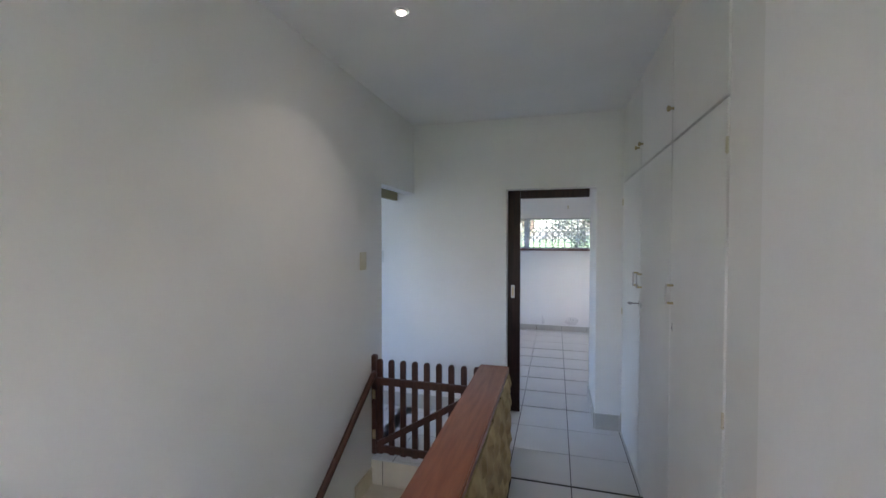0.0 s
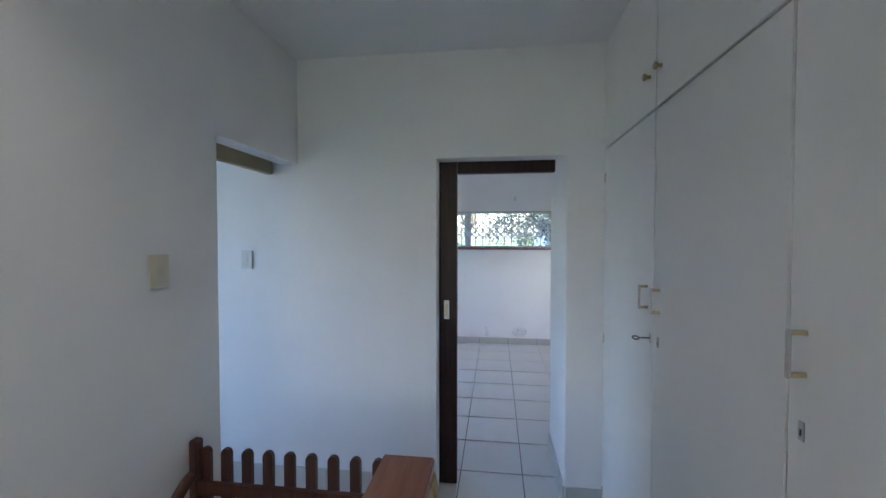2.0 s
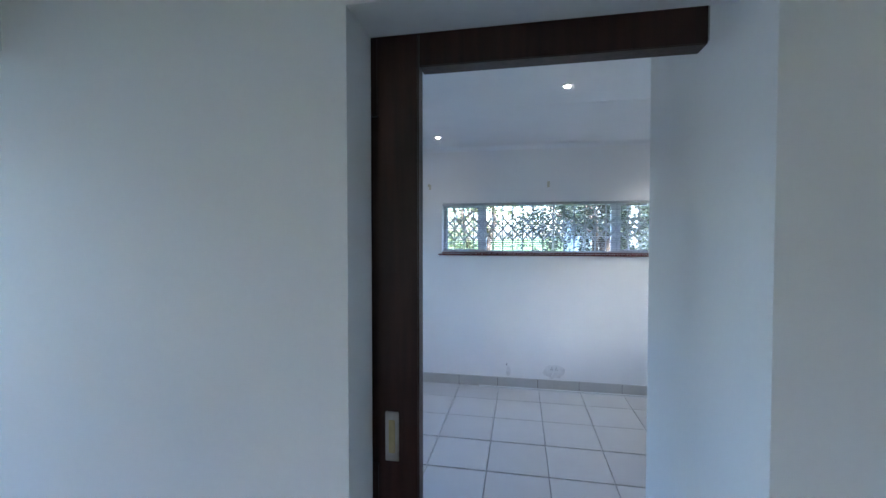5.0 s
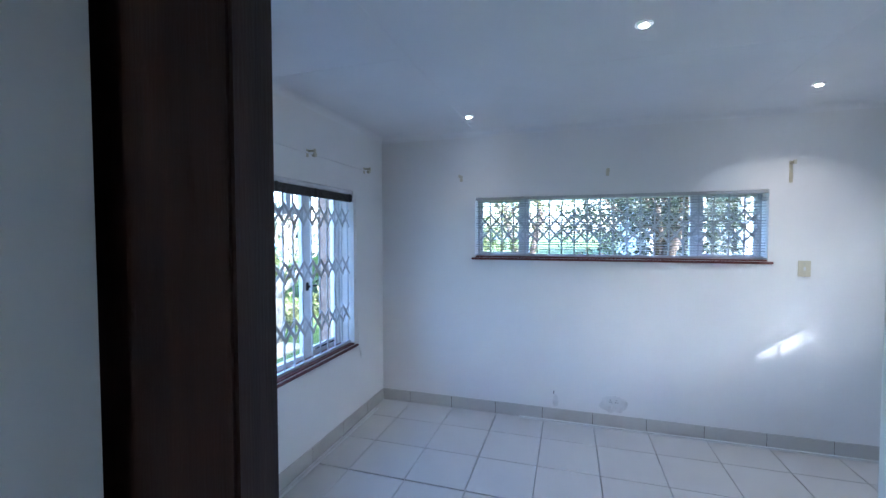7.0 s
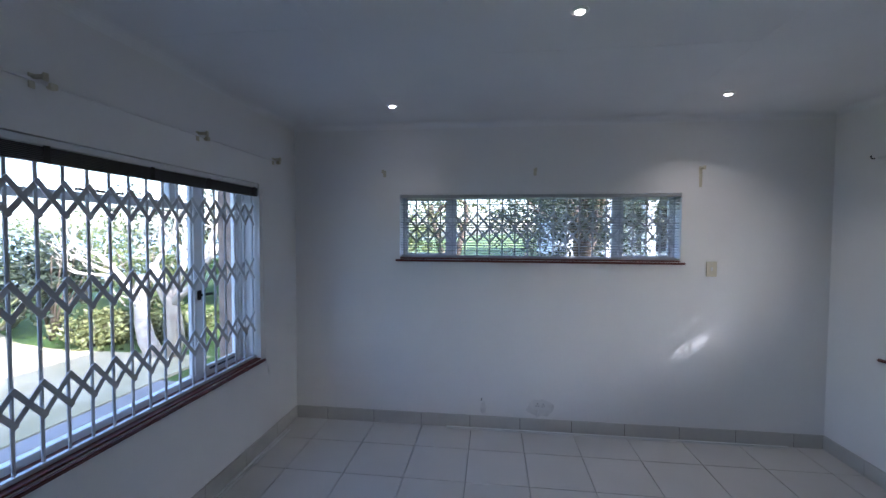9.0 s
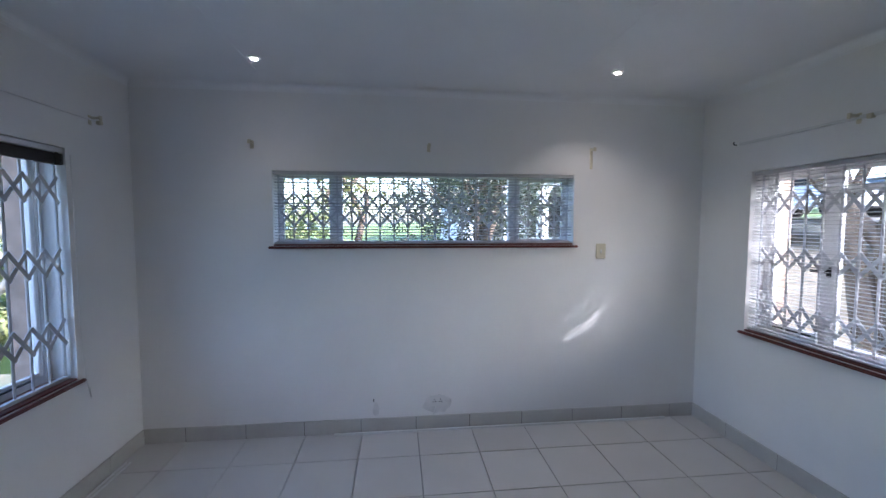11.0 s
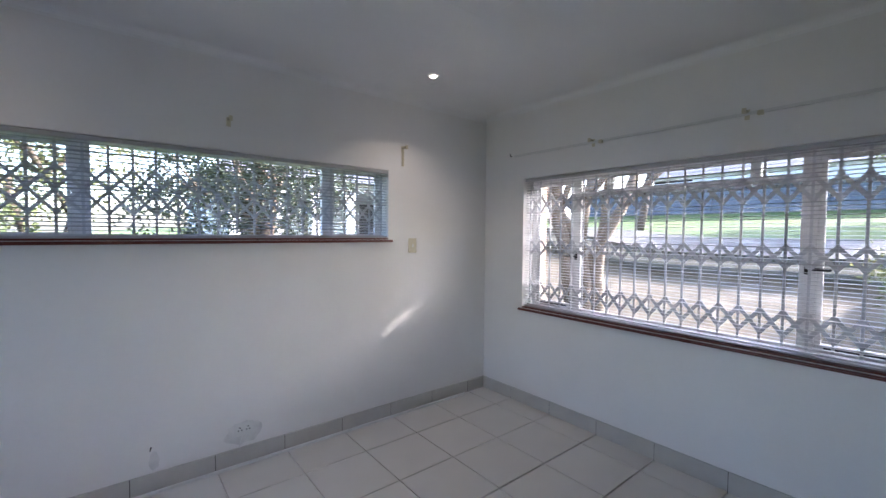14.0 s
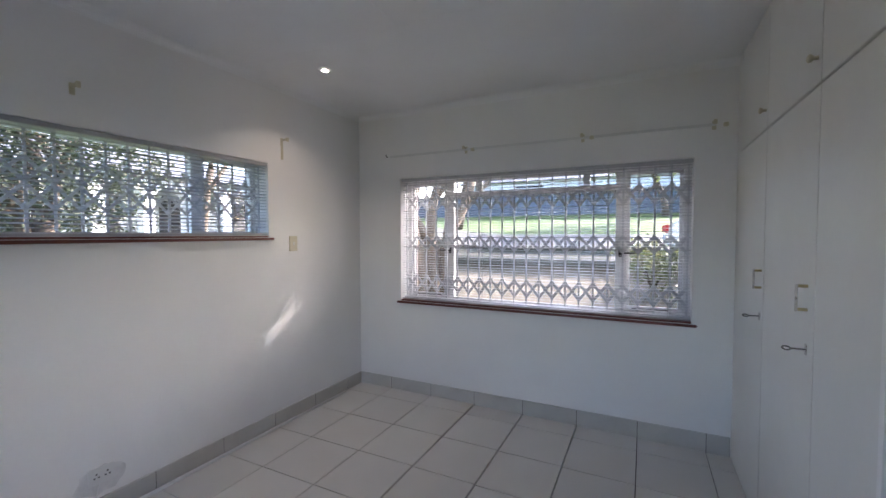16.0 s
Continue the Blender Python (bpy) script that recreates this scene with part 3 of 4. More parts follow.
part("wire", tube(bmesh.new(), [(0, 0, -0.012), (0, -0.012, 0.004), (0.004, -0.02, 0.016), (0.0, -0.024, 0.006)], 0.003, 6), M_IRON, base)
base = thing("socket_lead", 0.42, NY - 0.004, 0.135, "short white lead from the socket down to the skirting", "cable")
part("lead", tube(bmesh.new(), [(0.0, -0.006, 0.075), (-0.012, -0.010, 0.045), (-0.022, -0.012, 0.005)], 0.003, 6), M_WPLAST, base)


# filled chases round the socket and under the wire
for x, z, w, h, seed in ((0.425, 0.225, 0.12, 0.082, 5), (-0.04, 0.20, 0.026, 0.060, 6)):
    r = random.Random(seed)
    base = thing("filler_patch", x, NY, z, "rough grey filler patch on the white wall", "wall patch", "filler patches")
    outline = [(w * math.cos(a) * r.uniform(0.75, 1.1), h * math.sin(a) * r.uniform(0.75, 1.0)) for a in [2 * math.pi * k / 18 for k in range(18)]]
    part("filler", prism(bmesh.new(), outline, 0.003, pose(0, -0.0012, 0)), M_PATCH, base)


# ---- cable trunking on the floor ----
base = thing("cable_trunking", -0.3, NY - 0.03, RZ, "thin white cable trunking lying along the skirting", "trunking")
part("trunk", boxed(-0.05, 2.6, -0.014, 0.002, 0.0, 0.016, bevel=0.002), M_WPLAST, base)
for i, dx in enumerate((0.035, 0.062)):
    base = thing("loose_rail", WX + dx, 7.2, RZ, "thin white curtain rail lying on the floor by the wall", "rail", "rails on the floor")
    part("rail", boxed(-0.006, 0.006, -1.15 + 0.1 * i, 1.36, 0.0, 0.012, bevel=0.002), M_WPLAST, base)


# ---- downlights ----
def downlight(x, y, z, power, label):
    base = thing("downlight", x, y, z, label, "ceiling light", "recessed downlights")
    bm = bmesh.new()
    tube(bm, [(0, 0, 0.001), (0, 0, -0.004), (0, 0, -0.007), (0, 0, -0.0065)], [0.037, 0.037, 0.033, 0.0195], 28, cap=False)
    part("rim", bm, M_WPLAST, base)
    part("bulb", tube(bmesh.new(), [(0, 0, -0.0005), (0, 0, -0.008), (0, 0, -0.011)], [0.019, 0.019, 0.015], 24), M_LAMP, base)
    ld = bpy.data.lights.new("downlight_beam", "AREA")
    ld.shape, ld.size, ld.energy, ld.color, ld.spread = 'DISK', 0.03, power, (1.0, 0.88, 0.70), radians(116)
    ob = new("downlight_beam", ld)
    ob.location = (x, y, z - 0.013)
    return base


for x, y, power in ((-0.711, 8.33, 0.05), (0.372, 7.17, 0.06), (1.548, 8.30, 0.27)):
    downlight(x, y, ROOM_H, power, "small round recessed downlight, lit, in the white ceiling")
downlight(-0.55, 3.33, HALL_H, 0.13, "small round recessed downlight, lit, in the hall ceiling")


# ---- sliding door ----
base = thing("sliding_door", -0.62, 5.37, 0.008, "dark stained wooden sliding door pushed open behind the wall", "door")
part("stile", boxed(0.365, 0.465, -0.022, 0.022, 0, 2.12, bevel=0.003), M_DARK, base)
part("stile", boxed(-0.40, -0.30, -0.022, 0.022, 0, 2.12, bevel=0.003), M_DARK, base)
for z0, z1 in ((0, 0.18), (0.95, 1.06), (1.90, 2.12)):
    part("rail", boxed(-0.30, 0.365, -0.02, 0.02, z0, z1, bevel=0.002), M_DARK, base)
for z0, z1 in ((0.18, 0.95), (1.06, 1.90)):
    part("panel", boxed(-0.299, 0.364, -0.010, 0.010, z0 + 0.001, z1 - 0.001), M_DARK, base)
pull = part("flush_pull", boxed(0.382, 0.416, -0.0245, -0.0215, 1.075, 1.195, bevel=0.002), M_METAL, base, "worn chrome flush pull")
part("recess", boxed(0.391, 0.407, -0.0265, -0.0243, 1.095, 1.175, bevel=0.003), M_BRASS, pull)
base = thing("door_track", 0.09, 5.362, 2.0, "dark stained wooden track board over the doorway", "door track")
part("board", boxed(-0.242, 0.362, -0.018, 0.03, 0.012, 0.096, bevel=0.002), M_DARK, base)
part("end_bracket", boxed(0.363, 0.366, -0.014, 0.02, 0.02, 0.09), M_METAL, base)


# second sliding door, pushed back beside the passage opening
base = thing("sliding_door", -1.29, 4.16, 0.008, "dark stained wooden sliding door pushed back beside the passage opening", "door")
for y0, y1 in ((0.308, 0.408), (-0.40, -0.30)):
    part("stile", boxed(-0.018, 0.02, y0, y1, 0, 2.06, bevel=0.003), M_DARK, base)
for z0, z1 in ((0, 0.18), (0.95, 1.06), (1.96, 2.06)):
    part("rail", boxed(-0.016, 0.018, -0.30, 0.308, z0, z1, bevel=0.002), M_DARK, base)
for z0, z1 in ((0.18, 0.95), (1.06, 1.96)):
    part("panel", boxed(-0.008, 0.010, -0.299, 0.307, z0 + 0.001, z1 - 0.001), M_DARK, base)
base = thing("door_track", -1.34, 4.45, 2.008, "olive-beige painted track board over the passage opening", "door track")
part("board", boxed(-0.018, 0.022, -0.75, 0.748, 0.0, 0.13, bevel=0.003), M_OLIVE, base)


# ---- cupboards ----
def handle(parent, place, mat, h=0.085):
    for z in (0, h):
        bm = tube(bmesh.new(), [(0, 0.0, z), (0, -0.0275, z)], 0.006, 8)
        bmesh.ops.transform(bm, matrix=place, verts=bm.verts)
        part("handle_foot", bm, mat, parent, "brass handle foot")
    bx = boxed(-0.006, 0.006, -0.036, -0.028, -0.008, h + 0.008, bevel=0.0025)
    bmesh.ops.transform(bx, matrix=place, verts=bx.verts)
    part("handle", bx, M_METAL, parent, "pale metal bow handle")


def knob(parent, place, mat):
    bm = bmesh.new()
    tube(bm, [(0, 0, 0), (0, -0.012, 0), (0, -0.018, 0), (0, -0.026, 0), (0, -0.03, 0)], [0.007, 0.006, 0.013, 0.015, 0.010], 12)
    bmesh.ops.transform(bm, matrix=place, verts=bm.verts)
    return part("knob", bm, mat, parent, "small metal knob")


def lock(parent, place, key=False):
    bm = boxed(-0.008, 0.008, -0.003, 0.0, -0.02, 0.02, bevel=0.001)
    bmesh.ops.transform(bm, matrix=place, verts=bm.verts)
    part("escutcheon", bm, M_METAL, parent)
    if key:
        bm = bmesh.new()
        tube(bm, [(0, -0.003, 0), (0, -0.045, 0)], 0.003, 6)
        tube(bm, [(0.012 * math.sin(a), -0.057 - 0.012 * math.cos(a), 0) for a in [2 * math.pi * k / 12 for k in range(13)]], 0.0028, 6, cap=False)
        bmesh.ops.transform(bm, matrix=place @ pose(0, 0, 0, 0, 20, 0), verts=bm.verts)
        part("key", bm, M_KEY, parent, "dark steel key left in the lock")
    else:
        bm = boxed(-0.002, 0.002, -0.0038, -0.003, -0.010, 0.004)
        bmesh.ops.transform(bm, matrix=place, verts=bm.verts)
        part("keyhole", bm, M_IRON, parent)


def cupboard(name, edges, depth, height, split, place, label, fittings, filler=(0, 0), g=0.0022):
    """Built with its face in the plane y = 0 looking along -y, x along the face."""
    x0, x1 = edges[0], edges[-1]
    base = new(name)
    base.matrix_world = place
    tagged(base, label, "cupboard")
    # body coloured near-black so that the door gaps look shaded
    part("body", boxed(x0 - filler[0], x1 + filler[1], 0.004, depth, 0, height - 0.002), M_SHADE, base)
    if filler[0]:
        part("side_panel", boxed(x0 - filler[0], x0 - g, -0.014, 0.0035, 0.0, height - 0.003, bevel=0.002), M_CUP, base)
    if filler[1]:
        part("side_panel", boxed(x1 + g, x1 + filler[1], -0.014, 0.0035, 0.0, height - 0.003, bevel=0.002), M_CUP, base)
    part("top_trim", boxed(x0, x1, -0.012, 0.0035, height - 0.05, height - 0.003, bevel=0.002), M_CUP, base)
    for i, (a, b) in enumerate(zip(edges, edges[1:])):
        low = part("door", boxed(a + g, b - g, -0.018, 0.0035, 0.012, split - 0.004, bevel=0.0025), M_CUP, base)
        top = part("top_door", boxed(a + g, b - g, -0.018, 0.0035, split + 0.004, height - 0.056, bevel=0.0025), M_CUP, base)
        for kind, px, pz in fittings[i]:
            m = pose(px, -0.018, pz)
            if kind == "handle":
                handle(low, m, M_BRASS)
            elif kind == "knob":
                knob(top, m, M_BRASS)
            elif kind == "knob2":
                knob(top, m, M_CREAM)
            else:
                lock(low, m, kind == "key")
    return base


# bedroom cupboard: the face looks towards +y, x runs from the east wall
place = pose(EX, CUP_Y, 0, 0, 0, 180)
cupboard("built_in_cupboard", [0.10, 0.727, 1.40, 2.055], CUP_Y - SY1 - 0.002, ROOM_H, 1.985, place,
         "white painted built-in cupboard filling the wall to the ceiling",
         [[("handle", 0.685, 1.207), ("key", 0.665, 1.06), ("knob2", 0.695, 2.08)],
          [("handle", 1.33, 1.203), ("key", 1.332, 1.06), ("knob2", 1.363, 2.08)],
          [("lock", 1.86, 1.0), ("knob2", 1.99, 2.06)]], (0.098, 0.0), 0.0009)
# side lining of the cupboard beside the doorway
structure("wall_nib", boxed(0.5, 0.519, SY1, CUP_Y + 0.10, 0, ROOM_H - 0.001), M_WALL, "white painted side lining between doorway and cupboard", "wall")
# hall cupboard: the face looks towards -x
place = pose(CUPX, 0, 0, 0, 0, -90)
hall_cupboard = cupboard("built_in_cupboard", [-5.165, -4.435, -3.69, -3.02], 0.59, HALL_H, 2.105, place,
         "white painted built-in hall cupboard reaching the ceiling",
         [[("handle", -4.50, 1.322), ("key", -4.46, 1.205), ("knob", -4.50, 2.25)],
          [("handle", -4.375, 1.322), ("lock", -4.385, 1.205), ("knob", -4.385, 2.25)],
          [("handle", -3.64, 1.33), ("lock", -3.645, 1.215), ("knob", -3.67, 2.26)]], (0.033, 0.29), 0.0028)


for x in (-5.166, -3.018):
    for z in (0.12, 1.01, 1.92):
        hinge = tube(bmesh.new(), [(x, -0.021, z), (x, -0.021, z + 0.05)], 0.0045, 8)
        tube(hinge, [(x, -0.021, z - 0.006), (x, -0.021, z), (x, -0.021, z + 0.004)], [0.002, 0.006, 0.005], 8)
        part("hinge", hinge, M_CREAM, hall_cupboard, "cream painted butt hinge")


# ---- gate, handrail, parapet cap ----
base = thing("stair_gate", -0.74, 4.262, 0.03, "dark stained wooden picket gate closed at the stair head", "gate")
part("post", boxed(-0.41, -0.372, -0.02, 0.025, -0.0, 0.745, bevel=0.006), M_GATE, base)
for i in range(9):
    x = -0.352 + i * 0.0915
    h = 0.712
    out = [(-0.021, 0.0), (0.021, 0.0), (0.021, h - 0.018), (0.014, h - 0.005), (0.0, h), (-0.014, h - 0.005), (-0.021, h - 0.018)]
    part("picket", prism(bmesh.new(), out, 0.02, pose(x, 0.003, 0.0)), M_GATE, base)
part("rail", boxed(-0.37, 0.40, -0.019, 0.002, 0.525, 0.58, bevel=0.004), M_GATE, base)
part("rail", boxed(-0.37, 0.40, -0.019, 0.002, 0.02, 0.075, bevel=0.004), M_GATE, base)
bm = boxed(-0.44, 0.44, -0.018, 0.001, -0.022, 0.022, bevel=0.003)
bmesh.ops.transform(bm, matrix=pose(0.01, 0, 0.30, 0, -31, 0), verts=bm.verts)
part("brace", bm, M_GATE, base)
for z in (0.12, 0.42):
    part("hinge", boxed(-0.40, -0.375, -0.026, -0.0195, z, z + 0.07, bevel=0.002), M_BRASS, base)

base = thing("handrail", HALLW + 0.05, 4.20, 0.68, "round dark wooden handrail sloping down the stair wall", "handrail")
dirn = Vector((0, -1, -0.66))
part("rail", tube(bmesh.new(), [(0, 0.0, -0.02), (0, -0.03, -0.03)] + [tuple(Vector((0, -0.03, -0.03)) + dirn * s) for s in (0.2, 1.0, 2.0, 2.7)], [0.022] * 6, 12), M_GATE, base)
for s in (0.0, 1.0, 2.0):
    q = dirn * s
    part("bracket", tube(bmesh.new(), [(-0.05, q.y - 0.05, q.z - 0.10), (-0.01, q.y - 0.05, q.z - 0.09), (0, q.y - 0.05, q.z - 0.07)], 0.008, 8), M_GATE, base)

base = thing("parapet_cap", -0.23, 1.85, 0.725, "polished red-brown wooden capping board on the parapet", "capping")
part("board", boxed(-0.105, 0.095, -2.43, 2.42, 0.0, 0.042, bevel=0.006), M_WOOD, base)

# stairs
base = new("stairs")
tagged(base, "tiled stairs going down beside the parapet", "stairs", kind="structure")
for i in range(13):
    y1 = 4.24 - 0.27 * i
    z = -0.19 * (i + 1)
    part("tread", boxed(HALLW, PAR0 + 0.02, y1 - 0.27, y1, z - 0.12, z), M_STEP, base)
part("riser_wall", boxed(-1.15, PAR0 + 0.02, 4.24, 4.26, -2.6, -0.3), M_STEP, base)
for x0, x1 in ((-1.15, -1.06), (-1.056, -0.64), (-0.636, PAR0 + 0.02)):
    part("riser_tile", boxed(x0 + 0.001, x1 - 0.001, 4.232, 4.2395, -0.188, -0.001, bevel=0.001), M_STEP, base)
for i in range(5):
    y1 = 4.24 - 0.27 * i
    z = -0.19 * (i + 1)
    part("skirting_tile", boxed(HALLW + 0.0005, HALLW + 0.012, y1 - 0.268, y1 - 0.002, z + 0.001, z + 0.13, bevel=0.002), M_STEP, base)


# ---- outside ----
def lerp_profile(p, v, soft=True):
    for (a, b), (c, d) in zip(p, p[1:]):
        if v <= c:
            f = max(0.0, (v - a) / (c - a))
            f = f * f * (3 - 2 * f) if soft else f
            return b + (d - b) * f
    return p[-1][1]


EASTP = [(-1e4, -0.30), (6, -0.30), (8, 0.10), (10, 0.62), (12, 1.0), (15, 1.42), (22.0, 2.6), (60, 3.2), (5e3, 3.3)]
WESTP = [(-5e3, -30.0), (-160, -24.0), (-26, -2.6), (-11, -0.45), (-7, -0.30), (1e4, -0.30)]
NORTHP = [(-1e4, 0.0), (10.5, 0.0), (16, 0.75), (40, 1.4), (5e3, 2.0)]


def ground_z(x, y):
    if x > 8:
        fade = max(0.0, min(1.0, (18 - x) / 6))
        return lerp_profile(EASTP, x, False) + fade * lerp_profile(NORTHP, y)
    return lerp_profile(EASTP, x, False) + lerp_profile(WESTP, x) + 0.30 + (lerp_profile(NORTHP, y) if x > -8 else lerp_profile(NORTHP, y) * max(0, (x + 30) / 22))


def spread(lo, hi, fine0, fine1, step):
    v = list(np.arange(fine0, fine1 + 1e-6, step))
    d, x = step, fine1
    while x < hi:
        d *= 1.35
        x += d
        v.append(x)
    d, x = step, fine0
    while x > lo:
        d *= 1.35
        x -= d
        v.insert(0, x)
    return v


xs_, ys_ = spread(-3000, 3000, -30, 30, 1.0), spread(-3000, 3000, -12, 34, 1.0)
bm = bmesh.new()
rows_ = [[bm.verts.new((x, y, ground_z(x, y))) for y in ys_] for x in xs_]
for a, b in zip(rows_, rows_[1:]):
    for k in range(len(ys_) - 1):
        bm.faces.new((a[k], b[k], b[k + 1], a[k + 1])).smooth = True
structure("ground", bm, M_GRASS, "sunlit lawn and rough grass round the house", "ground")
structure("water", boxed(-3000, -170, -3000, 3000, -24.3, -23.8), M_SEA, "distant sea, its haze put into the pale colour", "sea")
structure("pavement_lawn", boxed(-9.5, -4.302, 1.0, 13.0, -0.36, -0.255), M_DRY, "dry sunlit lawn behind the house", "lawn")
structure("pavement_west", boxed(-4.3, WX - WT - OUT - 0.002, 3.5, 10.2, -0.32, -0.27), M_CONC, "pale concrete path along the house", "pavement")


def draped(name, x0, x1, y0, y1, lift, mat, label, category):
    """A thin sheet that follows the ground, cut at whole metres."""
    xs = [x0] + [x for x in range(-30, 31) if x0 < x < x1] + [x1]
    ys = [y0] + [y for y in range(-30, 31) if y0 < y < y1] + [y1]
    bm = bmesh.new()
    grid = [[bm.verts.new((x, y, ground_z(x, y) + lift)) for y in ys] for x in xs]
    for a, b in zip(grid, grid[1:]):
        for k in range(len(ys) - 1):
            bm.faces.new((a[k], b[k], b[k + 1], a[k + 1])).smooth = True
    bmesh.ops.solidify(bm, geom=bm.faces[:], thickness=0.06)
    return structure(name, bm, mat, label, category)


draped("pavement_yard", EX + WT + 0.12, 10, -8, 15, 0.03, M_GRAVEL, "pale gravel yard beside the house, sun dapple painted in brown", "yard")
# strip coloured dark where the bank lies in shade
draped("ground_bank", 10, 12, -12, 24, 0.02, M_BANK, "earth bank between yard and drive, its shade painted dark", "bank")
draped("road", 12, 15, -16, 28, 0.03, M_CONC, "grey concrete drive above the yard", "road")


def leaf_cloud(seed, blobs, count, size, flat=0.5, long=1.7):
    """Many small bent leaves scattered through uneven lobes (x, y, z, rx, ry, rz)."""
    r = random.Random(seed)
    verts, faces = [], []
    total = sum(b[3] * b[4] * b[5] for b in blobs)
    for b in blobs:
        clumps = []
        nb = int(count * b[3] * b[4] * b[5] / total)
        for _ in range(max(3, nb // 26)):
            u = Vector((r.gauss(0, 1), r.gauss(0, 1), r.gauss(0, 1))).normalized() * (r.random() ** 0.4)
            clumps.append(Vector((b[0] + u.x * b[3], b[1] + u.y * b[4], b[2] + u.z * b[5])))
        for i in range(nb):
            c = clumps[i % len(clumps)] + Vector((r.gauss(0, 1), r.gauss(0, 1), r.gauss(0, 0.8))) * size * 2.2
            d = Vector((r.gauss(0, 1), r.gauss(0, 1), r.gauss(-0.2, 0.7))).normalized()
            s = d.cross(Vector((r.gauss(0, 1), r.gauss(0, 1), r.gauss(0, 1)))).normalized()
            n = d.cross(s)
            ln, w = size * long * r.uniform(0.6, 1.2), size * flat * r.uniform(0.7, 1.2)
            k = len(verts)
            verts += [c, c + d * ln * 0.5 + s * w + n * w * 0.3, c + d * ln, c + d * ln * 0.5 - s * w + n * w * 0.3]
            faces += [(k, k + 1, k + 2), (k, k + 2, k + 3)]
    return verts, faces


def leaves(name, parent, seed, blobs, count, size, mat, **kw):
    v, f = leaf_cloud(seed, blobs, count, size, **kw)
    me = bpy.data.meshes.new(name)
    me.from_pydata([tuple(p) for p in v], [], f)
    me.materials.append(mat)
    ob = new(name, me)
    ob.parent = parent
    return ob


def limbs(bm, r, p, d, length, rad, depth, spreadf=0.6, rise=0.15):
    pts, rs = [p], [rad]
    q, dd = p.copy(), d.copy()
    for i in range(5):
        dd = (dd + Vector((r.gauss(0, 0.16), r.gauss(0, 0.16), r.gauss(rise * 0.4, 0.08)))).normalized()
        q = q + dd * length / 5
        pts.append(q.copy())
        rs.append(rad * (1 - 0.09 * (i + 1)))
    tube(bm, pts, rs, 7 if depth > 1 else 5)
    if depth > 0:
        for _ in range(r.choice((2, 3, 3))):
            k = r.choice((3, 4, 5))
            nd = (dd + Vector((r.gauss(0, spreadf), r.gauss(0, spreadf), r.gauss(rise, 0.35)))).normalized()
            limbs(bm, r, pts[k], nd, length * r.uniform(0.6, 0.85), rs[k] * 0.68, depth - 1, spreadf, rise)


def tree(x, y, seed, stems, length, rad, depth, bark, blobs, count, size, mat, label, lean=0.35, spreadf=0.6):
    z = ground_z(x, y)
    base = thing("tree", x, y, z - 0.05, label, "tree")
    r = random.Random(seed)
    bm = bmesh.new()
    for k in range(stems):
        a = 2 * math.pi * k / stems + r.uniform(-0.4, 0.4)
        d = Vector((lean * math.cos(a), lean * math.sin(a), 1)).normalized()
        limbs(bm, r, Vector((0.1 * math.cos(a) * (stems > 1), 0.1 * math.sin(a) * (stems > 1), 0)), d, length, rad, depth, spreadf)
    part("trunk", bm, bark, base)
    if count:
        leaves("crown", base, seed + 1, blobs, count, size, mat)
    return base


# east side
tree(5.3, 9.35, 3, 5, 2.9, 0.12, 2, M_BARK, [(0.2, 0, 4.0, 1.5, 1.6, 0.9), (-0.6, 0.9, 3.3, 0.8, 0.8, 0.5)], 2600, 0.07, M_LEAF, "pale barked tree with several leaning stems in the yard", 0.13, 0.22)
# low lobe shows; the high lobes are unseen, placed to block the sun
tree(8.9, 4.2, 11, 1, 2.6, 0.20, 3, M_BARK2, [(0, -1.85, 5.75, 1.8, 1.45, 1.2), (0.2, -1.35, 5.7, 1.6, 0.85, 1.0), (-1.3, 1.4, 3.2, 1.2, 1.2, 0.6), (0.4, -2.2, 4.7, 1.6, 1.4, 1.2)], 14500, 0.10, M_LEAF, "leafy tree beside the drive, its upper crown added to dapple the sun", 0.05)
tree(20.0, 5.5, 22, 1, 2.6, 0.16, 3, M_BARK2, [(0, 0, 3.4, 2.0, 2.2, 1.0), (-0.5, 2.2, 2.9, 1.2, 1.4, 0.7)], 6000, 0.12, M_LEAF, "spreading leafy tree at the top of the lawn", 0.1)
tree(15.5, 13.5, 21, 1, 2.8, 0.16, 3, M_BARK2, [(0, 0, 4.6, 2.2, 2.2, 1.3)], 4000, 0.12, M_LEAF, "leafy tree on the lawn slope", 0.05)


def bush(x, y, seed, w, h, count, size, mat, label, name="shrub"):
    z = ground_z(x, y)
    base = thing(name, x, y, z - 0.03, label, "shrub")
    r = random.Random(seed)
    bm = bmesh.new()
    for k in range(7):
        a = r.uniform(0, 6.28)
        tube(bm, [(0, 0, 0), (0.25 * w * math.cos(a), 0.25 * w * math.sin(a), h * 0.4), (0.6 * w * math.cos(a), 0.6 * w * math.sin(a), h * 0.85)], [0.03, 0.02, 0.006], 5)
    part("stem", bm, M_BARK2, base)
    blobs = [(r.uniform(-0.5, 0.5) * w, r.uniform(-0.5, 0.5) * w, h * r.uniform(0.35, 0.8), w * r.uniform(0.4, 0.7), w * r.uniform(0.4, 0.7), h * r.uniform(0.25, 0.4)) for _ in range(5)]
    leaves("foliage", base, seed, blobs, count, size, mat)
    return base


bush(8.9, 6.15, 31, 0.7, 0.9, 900, 0.07, M_LEAFY, "yellow-green leafy shrub at the edge of the yard")
bush(7.6, 5.2, 32, 0.6, 0.8, 700, 0.07, M_LEAF, "low green shrub in the yard")

